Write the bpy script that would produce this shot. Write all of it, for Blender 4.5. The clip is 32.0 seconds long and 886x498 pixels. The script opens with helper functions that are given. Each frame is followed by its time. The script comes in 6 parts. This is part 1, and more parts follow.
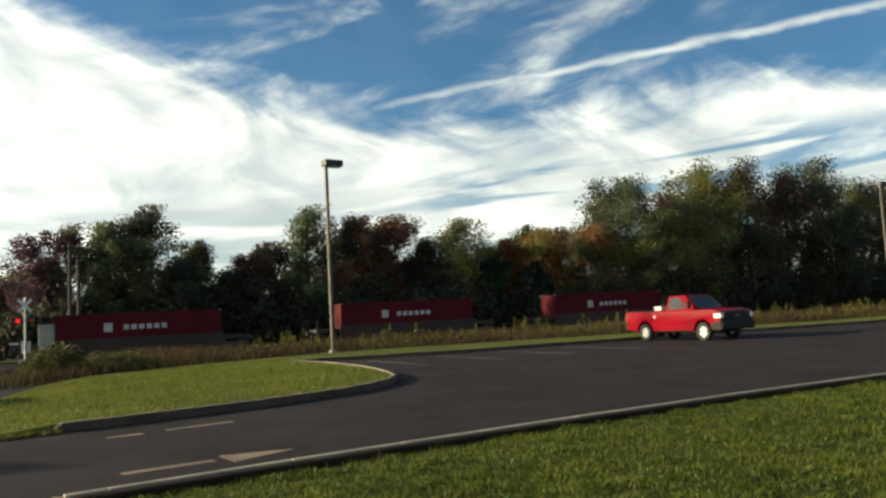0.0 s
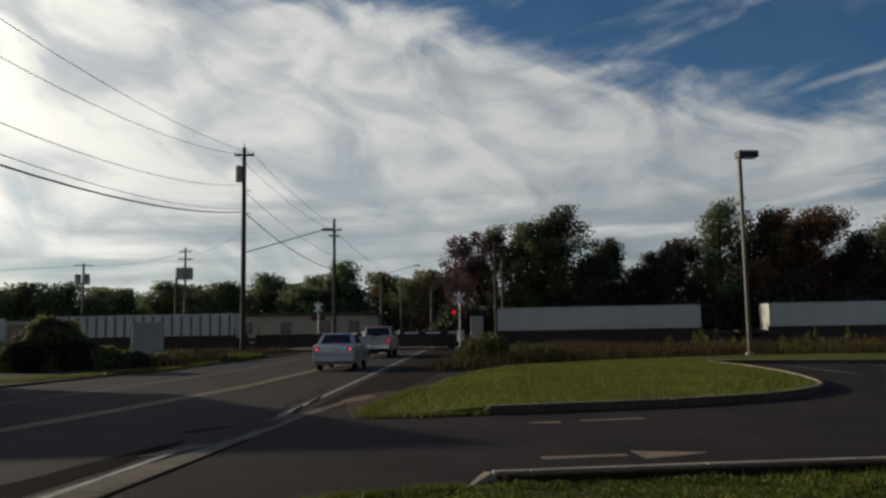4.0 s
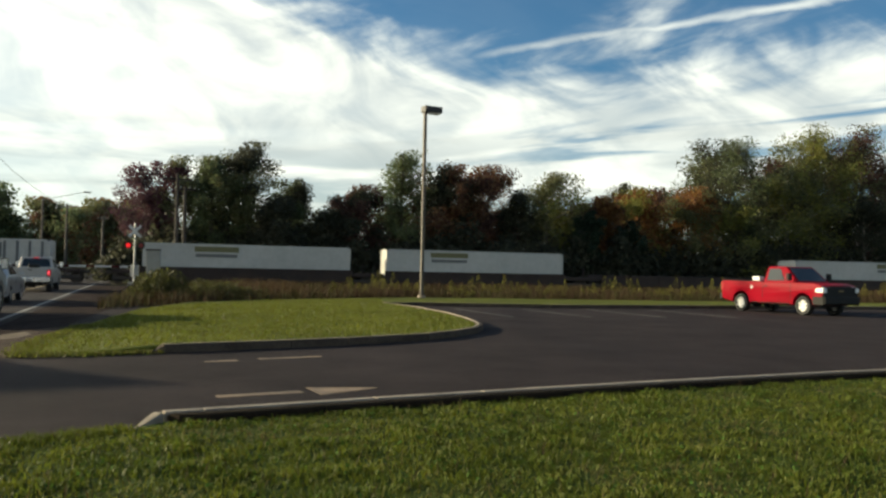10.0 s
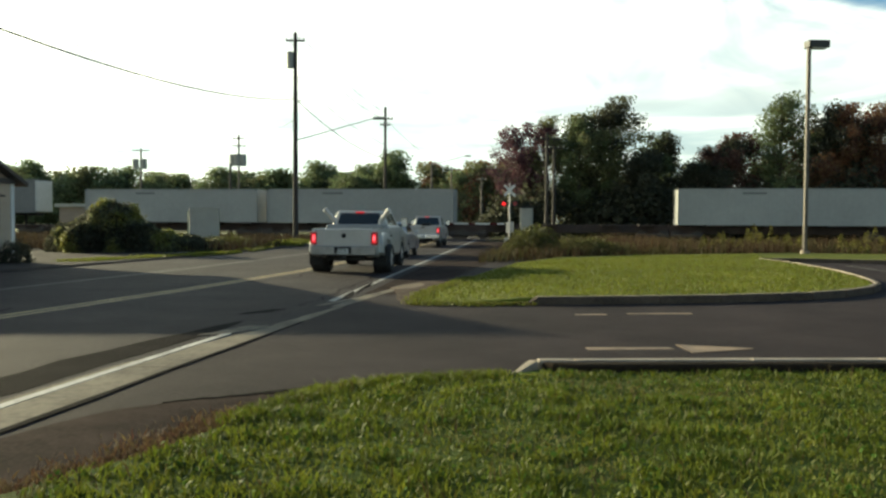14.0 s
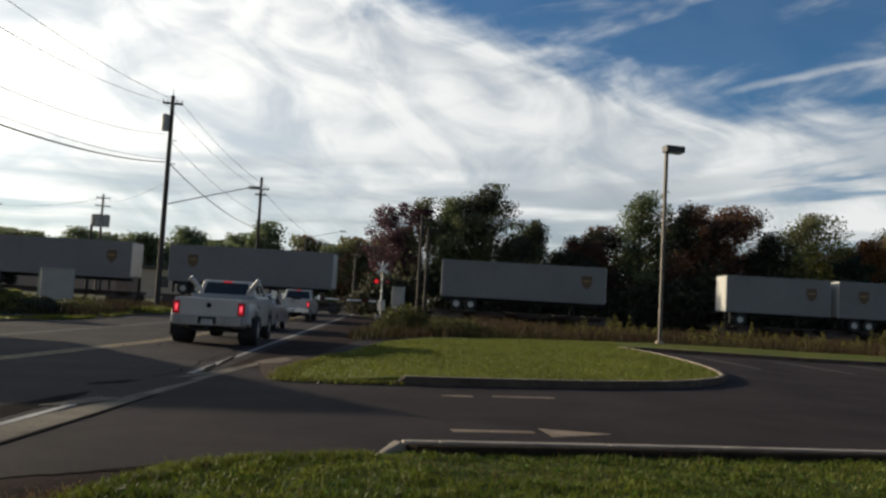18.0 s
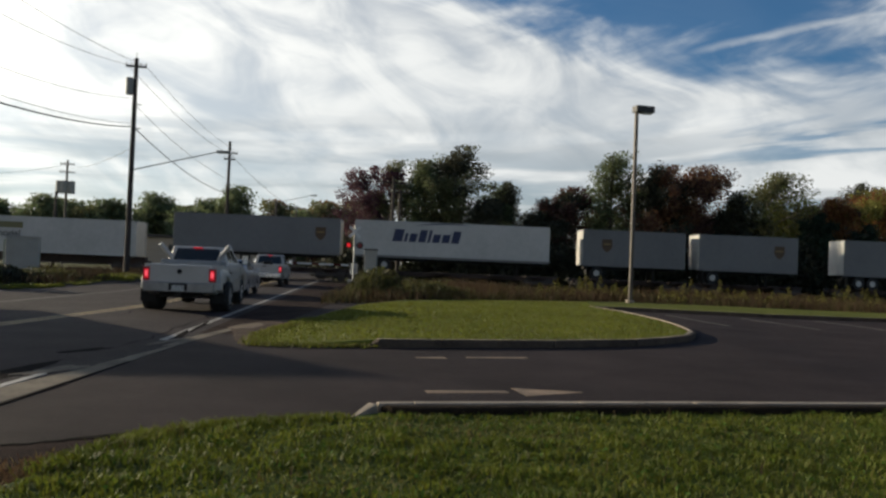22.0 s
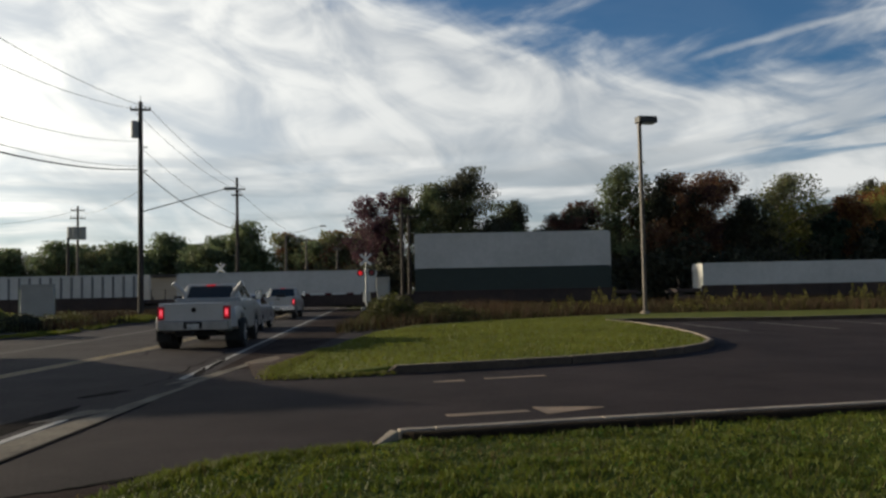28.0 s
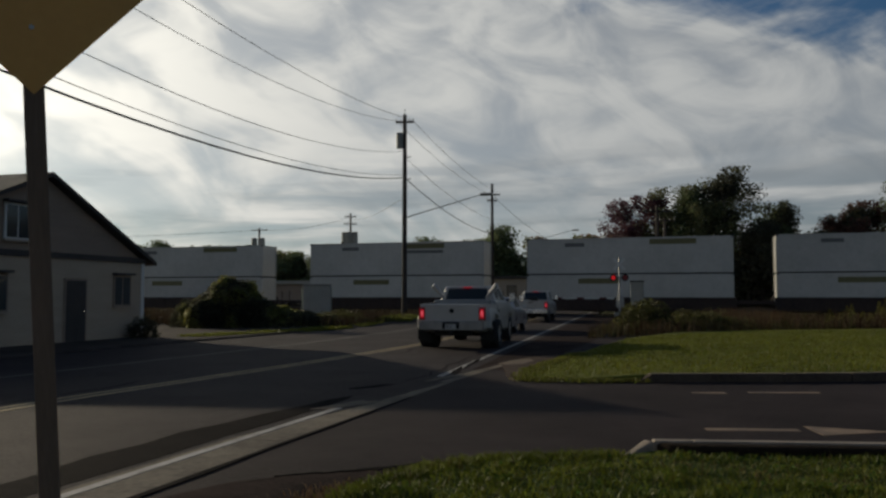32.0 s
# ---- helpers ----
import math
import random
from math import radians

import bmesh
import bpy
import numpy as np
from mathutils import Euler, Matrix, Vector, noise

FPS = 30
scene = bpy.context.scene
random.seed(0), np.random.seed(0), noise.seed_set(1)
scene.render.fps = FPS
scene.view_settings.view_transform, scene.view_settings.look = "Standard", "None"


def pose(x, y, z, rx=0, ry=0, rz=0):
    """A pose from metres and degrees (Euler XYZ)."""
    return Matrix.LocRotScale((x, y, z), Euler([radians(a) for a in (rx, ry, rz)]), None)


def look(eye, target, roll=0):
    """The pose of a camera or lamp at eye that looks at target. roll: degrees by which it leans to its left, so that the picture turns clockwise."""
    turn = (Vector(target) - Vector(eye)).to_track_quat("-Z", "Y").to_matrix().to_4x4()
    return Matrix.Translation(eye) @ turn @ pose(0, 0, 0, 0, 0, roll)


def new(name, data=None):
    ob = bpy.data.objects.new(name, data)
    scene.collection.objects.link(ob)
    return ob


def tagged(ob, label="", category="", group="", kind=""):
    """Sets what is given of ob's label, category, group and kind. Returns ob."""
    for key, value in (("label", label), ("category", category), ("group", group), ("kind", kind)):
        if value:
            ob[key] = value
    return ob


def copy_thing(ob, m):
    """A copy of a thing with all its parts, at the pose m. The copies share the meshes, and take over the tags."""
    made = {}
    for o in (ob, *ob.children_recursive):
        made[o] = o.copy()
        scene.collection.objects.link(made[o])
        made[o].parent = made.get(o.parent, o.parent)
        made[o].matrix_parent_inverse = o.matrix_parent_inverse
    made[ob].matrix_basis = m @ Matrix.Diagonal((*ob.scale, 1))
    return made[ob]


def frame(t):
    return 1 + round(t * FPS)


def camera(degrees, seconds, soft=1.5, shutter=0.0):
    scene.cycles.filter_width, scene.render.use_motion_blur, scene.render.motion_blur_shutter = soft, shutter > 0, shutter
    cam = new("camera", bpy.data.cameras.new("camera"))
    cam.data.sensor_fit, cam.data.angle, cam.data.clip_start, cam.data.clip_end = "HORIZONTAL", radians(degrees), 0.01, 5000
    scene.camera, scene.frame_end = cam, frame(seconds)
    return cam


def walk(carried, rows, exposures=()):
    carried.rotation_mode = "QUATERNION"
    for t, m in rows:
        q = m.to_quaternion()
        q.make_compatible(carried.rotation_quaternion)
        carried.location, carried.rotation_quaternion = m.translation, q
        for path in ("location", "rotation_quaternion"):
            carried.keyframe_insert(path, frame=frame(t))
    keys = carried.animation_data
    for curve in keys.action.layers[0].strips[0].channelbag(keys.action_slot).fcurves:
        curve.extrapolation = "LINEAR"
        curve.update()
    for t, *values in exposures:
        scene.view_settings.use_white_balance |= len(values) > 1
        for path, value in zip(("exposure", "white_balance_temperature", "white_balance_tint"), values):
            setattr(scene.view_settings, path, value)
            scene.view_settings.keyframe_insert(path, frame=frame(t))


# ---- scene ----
CAMERA_ROWS = [  # seconds, yaw, pitch, roll; the holder turns on one spot
    (0, -23.01, 5.00, 3.04),
    (0.25, -9.40, 6.40, 1.80),
    (0.5, -2.19, 5.76, 0.58),
    (1, 4.82, 6.08, -1.75),
    (1.5, 4.95, 5.37, -0.54),
    (2, 5.62, 5.95, 0.13),
    (2.5, 6.35, 5.93, 0.96),
    (4.5, 5.16, 5.70, 0.54),
    (5, 5.19, 4.27, -1.02),
    (5.5, 3.55, 2.53, -1.35),
    (5.7, -4.33, -0.55, -2.45),
    (6, -8.35, 3.26, -3.82),
    (6.5, 0.42, -1.13, 1.06),
    (7, 3.54, -1.25, 0.58),
    (7.5, 4.77, 0.76, 0.15),
    (8, 4.09, 0.05, 0.90),
    (8.4, -4.50, 0.50, -0.40),
    (8.5, -7.30, 0.60, -1.50),
    (8.6, -11.71, 0.52, -0.90),
    (9, -7.92, 2.07, -0.59),
    (9.5, -9.06, 1.53, -0.68),
    (10, -16.65, 1.57, -1.15),
    (10.5, -15.60, 1.60, -1.60),
    (11, -7.41, 2.61, -3.24),
    (11.5, -5.63, -1.97, -3.82),
    (12, -4.34, -1.98, 1.01),
    (12.5, -2.93, 0.00, -0.05),
    (13, -3.20, 0.77, -1.31),
    (13.5, 4.88, 1.04, -0.25),
    (14, 9.23, -1.97, -0.33),
    (14.5, 6.33, -0.11, -0.87),
    (15, 3.02, -0.17, -0.61),
    (15.5, -1.32, 0.62, -0.80),
    (17.5, -0.16, 0.90, -3.47),
    (18, 0.05, 3.87, -3.20),
    (18.5, 0.35, 4.67, -3.03),
    (19, -0.03, 4.46, -3.49),
    (19.5, -1.00, 3.08, -3.45),
    (20, -3.25, 2.22, -2.39),
    (20.5, -2.50, 1.77, -3.04),
    (21, -1.66, 1.86, -2.81),
    (21.5, -2.21, 1.42, -2.74),
    (22, -1.91, 1.29, -2.35),
    (22.5, -3.97, 1.09, -1.39),
    (23, -18.50, -3.58, -4.41),
    (23.5, -23.28, 0.18, -0.10),
    (24, -23.54, -0.10, 0.18),
    (24.5, -22.73, 0.28, -0.15),
    (25, -5.29, -0.73, 0.60),
    (25.5, -1.36, 2.42, 1.70),
    (27.5, -0.70, 3.64, 1.09),
    (28, -1.00, 2.90, 1.19),
    (28.5, 1.28, 2.85, 0.60),
    (29, 2.51, 3.47, 1.47),
    (29.5, 2.81, 3.66, 1.08),
    (30, 4.16, 3.52, 0.84),
    (30.5, 4.72, 2.92, 1.08),
    (30.7, 9.67, 3.49, -2.20),
    (31, 12.22, 4.04, -2.71),
    (31.2, 20.20, 1.70, -1.30),
    (31.4, 22.60, 2.28, 0.30),
    (31.6, 21.50, 4.45, 2.20),
    (32, 16.92, 3.38, 0.01),]
cam = camera(58.0, 32.0, soft=2.6)
EYE = (0.0, 0.0, 1.5)
STOPS = [(0.0, -0.85), (0.5, -1.2), (1.0, -1.8), (2.0, -1.85), (5.0, -1.85), (5.7, -1.4), (6.0, -1.1), (6.6, -0.72), (8.0, -0.88),
         (9.0, -0.8), (10.0, -0.88), (11.0, -0.85), (12.0, -0.4), (13.0, -0.3), (14.0, -0.5), (15.0, -0.8), (15.5, -0.88), (17.5, -1.2), (18.0, -1.2), (19.0, -1.55), (21.0, -1.25), (22.5, -1.1), (23.0, -0.85), (23.5, -0.5), (24.0, -0.35),
         (25.0, -0.15), (25.6, -0.4), (27.5, -1.2), (28.0, -1.35), (30.5, -1.65), (31.0, -1.65), (31.3, -2.0), (32.0, -2.15)]
EXPOSURES = [(t, stops + 0.44 + (1.35 if stops > -0.5 else 1.2 if stops > -0.9 else 1.0), 7300 if stops > -0.95 else 6700, -10 if stops > -0.6 else -2 if stops > -0.95 else 6) for t, stops in STOPS]
walk(cam, [(t, pose(*EYE, 90 + p, r, y)) for t, y, p, r in CAMERA_ROWS], EXPOSURES)

# ---- sky and sun ----
SUN_AZ, SUN_EL = -63.5, 14.6  # degrees to the right of +y, and above the horizon
sun_dir = Vector((math.sin(radians(SUN_AZ)) * math.cos(radians(SUN_EL)), math.cos(radians(SUN_AZ)) * math.cos(radians(SUN_EL)), math.sin(radians(SUN_EL))))
world = bpy.data.worlds.new("world")
scene.world = world
world.use_nodes = True


class Nodes:
    """Short hand for building a node tree."""

    def __init__(self, tree):
        self.tree = tree

    def add(self, kind, **values):
        n = self.tree.nodes.new(kind)
        for key, value in values.items():
            if key in n.inputs:
                n.inputs[key].default_value = value
            elif key.startswith("i") and key[1:].isdigit():
                n.inputs[int(key[1:])].default_value = value
        return n

    def link(self, a, b):
        self.tree.links.new(a, b)

    def math(self, op, a, b=None, clamp=False):
        n = self.tree.nodes.new("ShaderNodeMath")
        n.operation, n.use_clamp = op, clamp
        for k, v in enumerate((a, b)):
            if v is None:
                continue
            if isinstance(v, (int, float)):
                n.inputs[k].default_value = v
            else:
                self.link(v, n.inputs[k])
        return n.outputs[0]

    def ramp(self, fac, stops):
        n = self.tree.nodes.new("ShaderNodeValToRGB")
        el = n.color_ramp.elements
        while len(el) < len(stops):
            el.new(0.5)
        for e, (p, c) in zip(el, stops):
            e.position = p
            e.color = (c, c, c, 1) if isinstance(c, (int, float)) else (*c, 1)
        self.link(fac, n.inputs[0])
        return n.outputs[0]

    def mix(self, fac, a, b, blend="MIX"):
        n = self.tree.nodes.new("ShaderNodeMix")
        n.data_type, n.blend_type = "RGBA", blend
        for k, v in ((0, fac), (6, a), (7, b)):
            if isinstance(v, (int, float)):
                n.inputs[k].default_value = v
            elif isinstance(v, tuple):
                n.inputs[k].default_value = (*v, 1)
            else:
                self.link(v, n.inputs[k])
        return n.outputs[2]

    def noise(self, vector, scale, detail=4.0, rough=0.55, distort=0.0):
        n = self.tree.nodes.new("ShaderNodeTexNoise")
        n.inputs["Scale"].default_value, n.inputs["Detail"].default_value = scale, detail
        n.inputs["Roughness"].default_value, n.inputs["Distortion"].default_value = rough, distort
        if vector is not None:
            self.link(vector, n.inputs["Vector"])
        return n.outputs["Fac"]


def make_sky():
    k = Nodes(world.node_tree)
    k.tree.nodes.clear()
    sky = k.tree.nodes.new("ShaderNodeTexSky")
    sky.sky_type, sky.sun_disc = "NISHITA", False
    sky.sun_elevation, sky.sun_rotation = radians(SUN_EL), radians(SUN_AZ)
    sky.air_density, sky.dust_density, sky.ozone_density = 1.0, 0.6, 2.0
    coord = k.tree.nodes.new("ShaderNodeTexCoord").outputs["Generated"]
    sep = k.tree.nodes.new("ShaderNodeSeparateXYZ")
    k.link(coord, sep.inputs[0])
    x, y, z = sep.outputs
    # bearing from straight ahead and height above the horizon, in tens of degrees
    bear = k.math("MULTIPLY", k.math("ARCTAN2", x, y), 18 / math.pi)
    rise = k.math("MULTIPLY", k.math("ARCSINE", z), 18 / math.pi)

    def layer(turn, along, across, shift=0.0):
        ca, sa = math.cos(radians(turn)), math.sin(radians(turn))
        c = k.tree.nodes.new("ShaderNodeCombineXYZ")
        k.link(k.math("ADD", k.math("MULTIPLY", bear, ca * along), k.math("MULTIPLY", rise, sa * along)), c.inputs[0])
        k.link(k.math("ADD", k.math("SUBTRACT", k.math("MULTIPLY", rise, ca * across), k.math("MULTIPLY", bear, sa * across)), shift), c.inputs[1])
        c.inputs[2].default_value = shift
        return c.outputs[0]

    def step(value, lo, hi):
        n = k.tree.nodes.new("ShaderNodeMapRange")
        n.interpolation_type = "SMOOTHSTEP"
        n.inputs["From Min"].default_value, n.inputs["From Max"].default_value = lo, hi
        k.link(value, n.inputs["Value"])
        return n.outputs[0]

    dot = k.tree.nodes.new("ShaderNodeVectorMath")
    dot.operation = "DOT_PRODUCT"
    k.link(coord, dot.inputs[0])
    dot.inputs[1].default_value = sun_dir
    near = dot.outputs["Value"]
    # upper rim of the cloud deck by bearing: high towards the sun, low to the right
    rim_at = ((-180, 16), (-100, 24), (-40, 27), (-8, 20.6), (0, 18.4), (7.5, 16.4), (14, 14.2), (20, 12.9), (26, 12.8), (34, 13.3), (45, 13.6), (56, 12.9), (80, 12), (180, 16))
    rim = k.math("MULTIPLY", k.ramp(k.math("ADD", k.math("DIVIDE", bear, 36.0), 0.5), [(a / 360 + 0.5, e / 40) for a, e in rim_at]), 4.0)
    diag = k.noise(layer(13, 0.55, 1.7), 1.0, 5.0, 0.52, 0.4)
    curl = k.noise(layer(-20, 1.2, 2.4, 3.0), 1.0, 5.0, 0.54, 0.7)
    fine = k.noise(layer(11, 1.8, 5.4, 5.0), 1.0, 5.0, 0.56, 0.3)
    bands = k.noise(layer(3, 0.50, 5.0, 9.0), 1.0, 5.0, 0.55, 0.4)
    cover = k.math("ADD", k.math("MULTIPLY", k.math("SUBTRACT", rim, rise), 2.6), 0.72)
    for n, amount in ((diag, 1.9), (curl, 1.5), (fine, 0.7)):
        cover = k.math("ADD", cover, k.math("MULTIPLY", k.math("SUBTRACT", n, 0.5), amount))
    deck = step(cover, 0.0, 1.0)
    # slits of blue between level bands, to the right and low
    slit = k.math("MULTIPLY", step(bands, 0.46, 0.60), k.math("MULTIPLY", step(bear, 1.0, 3.2), step(k.math("SUBTRACT", rim, rise), 0.05, 0.30)))
    deck = k.math("MULTIPLY", deck, k.math("SUBTRACT", 1.0, k.math("MULTIPLY", slit, 0.85)))
    # wisps above the rim, and one long thin trail
    wisp = k.math("MULTIPLY", k.math("MULTIPLY", step(k.noise(layer(12, 0.70, 2.6, 14.0), 1.0, 5.0, 0.54, 0.4), 0.48, 0.72), step(fine, 0.30, 0.66)), 0.70)
    s = k.math("SUBTRACT", bear, 2.0)
    line = k.math("ADD", k.math("SUBTRACT", k.math("MULTIPLY", s, 0.155), k.math("MULTIPLY", k.math("MULTIPLY", s, s), 0.024)), 1.54)
    off = k.math("ABSOLUTE", k.math("SUBTRACT", k.math("ADD", rise, k.math("MULTIPLY", k.math("SUBTRACT", curl, 0.5), 0.10)), line))
    trail = k.math("MULTIPLY", k.math("MULTIPLY", step(off, 0.045, 0.0), step(bear, 1.7, 2.3)), k.math("ADD", k.math("MULTIPLY", fine, 0.9), 0.1))
    mask = k.math("ADD", k.math("MAXIMUM", k.math("MAXIMUM", deck, wisp), trail), 0.04, True)
    # grey undersides: billows high up, level bars near the horizon
    low = step(rise, 1.25, 0.55)
    billow = step(k.math("ADD", k.math("MULTIPLY", curl, 0.6), k.math("MULTIPLY", diag, 0.4)), 0.36, 0.60)
    bar = step(k.noise(layer(2, 0.42, 4.2, 21.0), 1.0, 5.0, 0.55, 0.3), 0.62, 0.42)
    shade = k.math("MULTIPLY", k.math("ADD", k.math("MULTIPLY", billow, 0.22), 0.82), k.math("SUBTRACT", 1.0, k.math("MULTIPLY", k.math("MULTIPLY", low, k.math("SUBTRACT", 1.0, bar)), 0.30)))
    thin = k.math("MAXIMUM", k.math("MULTIPLY", k.math("SUBTRACT", 1.0, billow), 0.34), k.math("MULTIPLY", k.math("MULTIPLY", low, k.math("SUBTRACT", 1.0, bar)), 0.38))
    mask = k.math("MULTIPLY", mask, k.math("SUBTRACT", 1.0, thin))
    # cloud light: white, warmer and brighter towards the sun
    glow = k.math("POWER", k.math("MAXIMUM", near, 0.0), 4.0)
    core = k.math("POWER", k.math("MAXIMUM", near, 0.0), 17.0)
    level = k.math("ADD", k.math("ADD", k.math("MULTIPLY", glow, 3.7), 2.95), k.math("MULTIPLY", core, 4.6))
    level = k.math("MULTIPLY", k.math("ADD", level, k.math("MULTIPLY", k.math("POWER", k.math("MAXIMUM", near, 0.0), 160.0), 8.0)), shade)
    tint = k.mix(k.math("MULTIPLY", glow, 0.9, True), (0.96, 0.98, 1.02), (1.06, 1.0, 0.90))
    cloud = k.tree.nodes.new("ShaderNodeVectorMath")
    cloud.operation = "SCALE"
    k.link(tint, cloud.inputs[0])
    k.link(level, cloud.inputs[3])
    blue = k.tree.nodes.new("ShaderNodeVectorMath")
    blue.operation = "MULTIPLY"
    k.link(sky.outputs[0], blue.inputs[0])
    blue.inputs[1].default_value = (0.100, 0.222, 0.335)
    both = k.mix(mask, blue.outputs[0], cloud.outputs[0])
    bg = k.tree.nodes.new("ShaderNodeBackground")
    k.link(both, bg.inputs[0])
    bg.inputs[1].default_value = 0.235
    out = k.tree.nodes.new("ShaderNodeOutputWorld")
    k.link(bg.outputs[0], out.inputs[0])


make_sky()
sun = new("sun", bpy.data.lights.new("sun", "SUN"))
sun.data.energy, sun.data.angle, sun.data.color = 5.0, radians(0.9), (1.0, 0.86, 0.66)
sun.matrix_world = look(sun_dir * 100, (0, 0, 0))


# ---- materials ----
def material(name, base, other=None, rough=0.6, metal=0.0, scale=6.0, fine=60.0, amount=0.5, bump=0.0, bump_scale=40.0,
             island=0.0, coat=0.0, translucent=0.0, emit=0.0, stretch=None, random=0.0, spec=0.5):
    """A surface with variation at two scales, in metres of the thing's own space."""
    m = bpy.data.materials.new(name)
    m.use_nodes = True
    k = Nodes(m.node_tree)
    bsdf = k.tree.nodes["Principled BSDF"]
    out = k.tree.nodes["Material Output"]
    coord = k.tree.nodes.new("ShaderNodeTexCoord").outputs["Object"]
    if stretch:
        mp = k.tree.nodes.new("ShaderNodeMapping")
        mp.inputs["Scale"].default_value = stretch
        k.link(coord, mp.inputs[0])
        coord = mp.outputs[0]
    other = other or tuple(c * 0.7 for c in base)
    large, small = k.noise(coord, scale, 4.0, 0.6), k.noise(coord, fine, 3.0, 0.6)
    fac = k.math("ADD", k.math("MULTIPLY", large, 0.65), k.math("MULTIPLY", small, 0.35))
    fac = k.math("MULTIPLY", k.ramp(fac, [(0.36, 0.0), (0.66, 1.0)]), amount)
    colour = k.mix(fac, base, other)
    if island or random:
        src = k.tree.nodes.new("ShaderNodeNewGeometry").outputs["Random Per Island"] if island else k.tree.nodes.new("ShaderNodeObjectInfo").outputs["Random"]
        hsv = k.tree.nodes.new("ShaderNodeHueSaturation")
        spread = island or random
        k.link(k.math("ADD", k.math("MULTIPLY", src, 0.10 * spread), 0.5 - 0.05 * spread), hsv.inputs["Hue"])
        k.link(k.math("ADD", k.math("MULTIPLY", src, 1.0 * spread), 1.0 - 0.5 * spread), hsv.inputs["Value"])
        k.link(colour, hsv.inputs["Color"])
        colour = hsv.outputs[0]
    k.link(colour, bsdf.inputs["Base Color"])
    k.link(k.math("ADD", k.math("MULTIPLY", small, 0.2), rough - 0.1, True), bsdf.inputs["Roughness"])
    bsdf.inputs["Metallic"].default_value = metal
    bsdf.inputs["Coat Weight"].default_value = coat
    bsdf.inputs["Specular IOR Level"].default_value = spec
    if emit:
        k.link(colour, bsdf.inputs["Emission Color"])
        bsdf.inputs["Emission Strength"].default_value = emit
    if bump:
        b = k.tree.nodes.new("ShaderNodeBump")
        b.inputs["Strength"].default_value, b.inputs["Distance"].default_value = bump, 0.02
        k.link(k.noise(coord, bump_scale, 5.0, 0.65), b.inputs["Height"])
        k.link(b.outputs[0], bsdf.inputs["Normal"])
    if translucent:
        tr = k.tree.nodes.new("ShaderNodeBsdfTranslucent")
        k.link(colour, tr.inputs[0])
        mx = k.tree.nodes.new("ShaderNodeMixShader")
        mx.inputs[0].default_value = translucent
        k.link(bsdf.outputs[0], mx.inputs[1])
        k.link(tr.outputs[0], mx.inputs[2])
        k.link(mx.outputs[0], out.inputs[0])
    return m


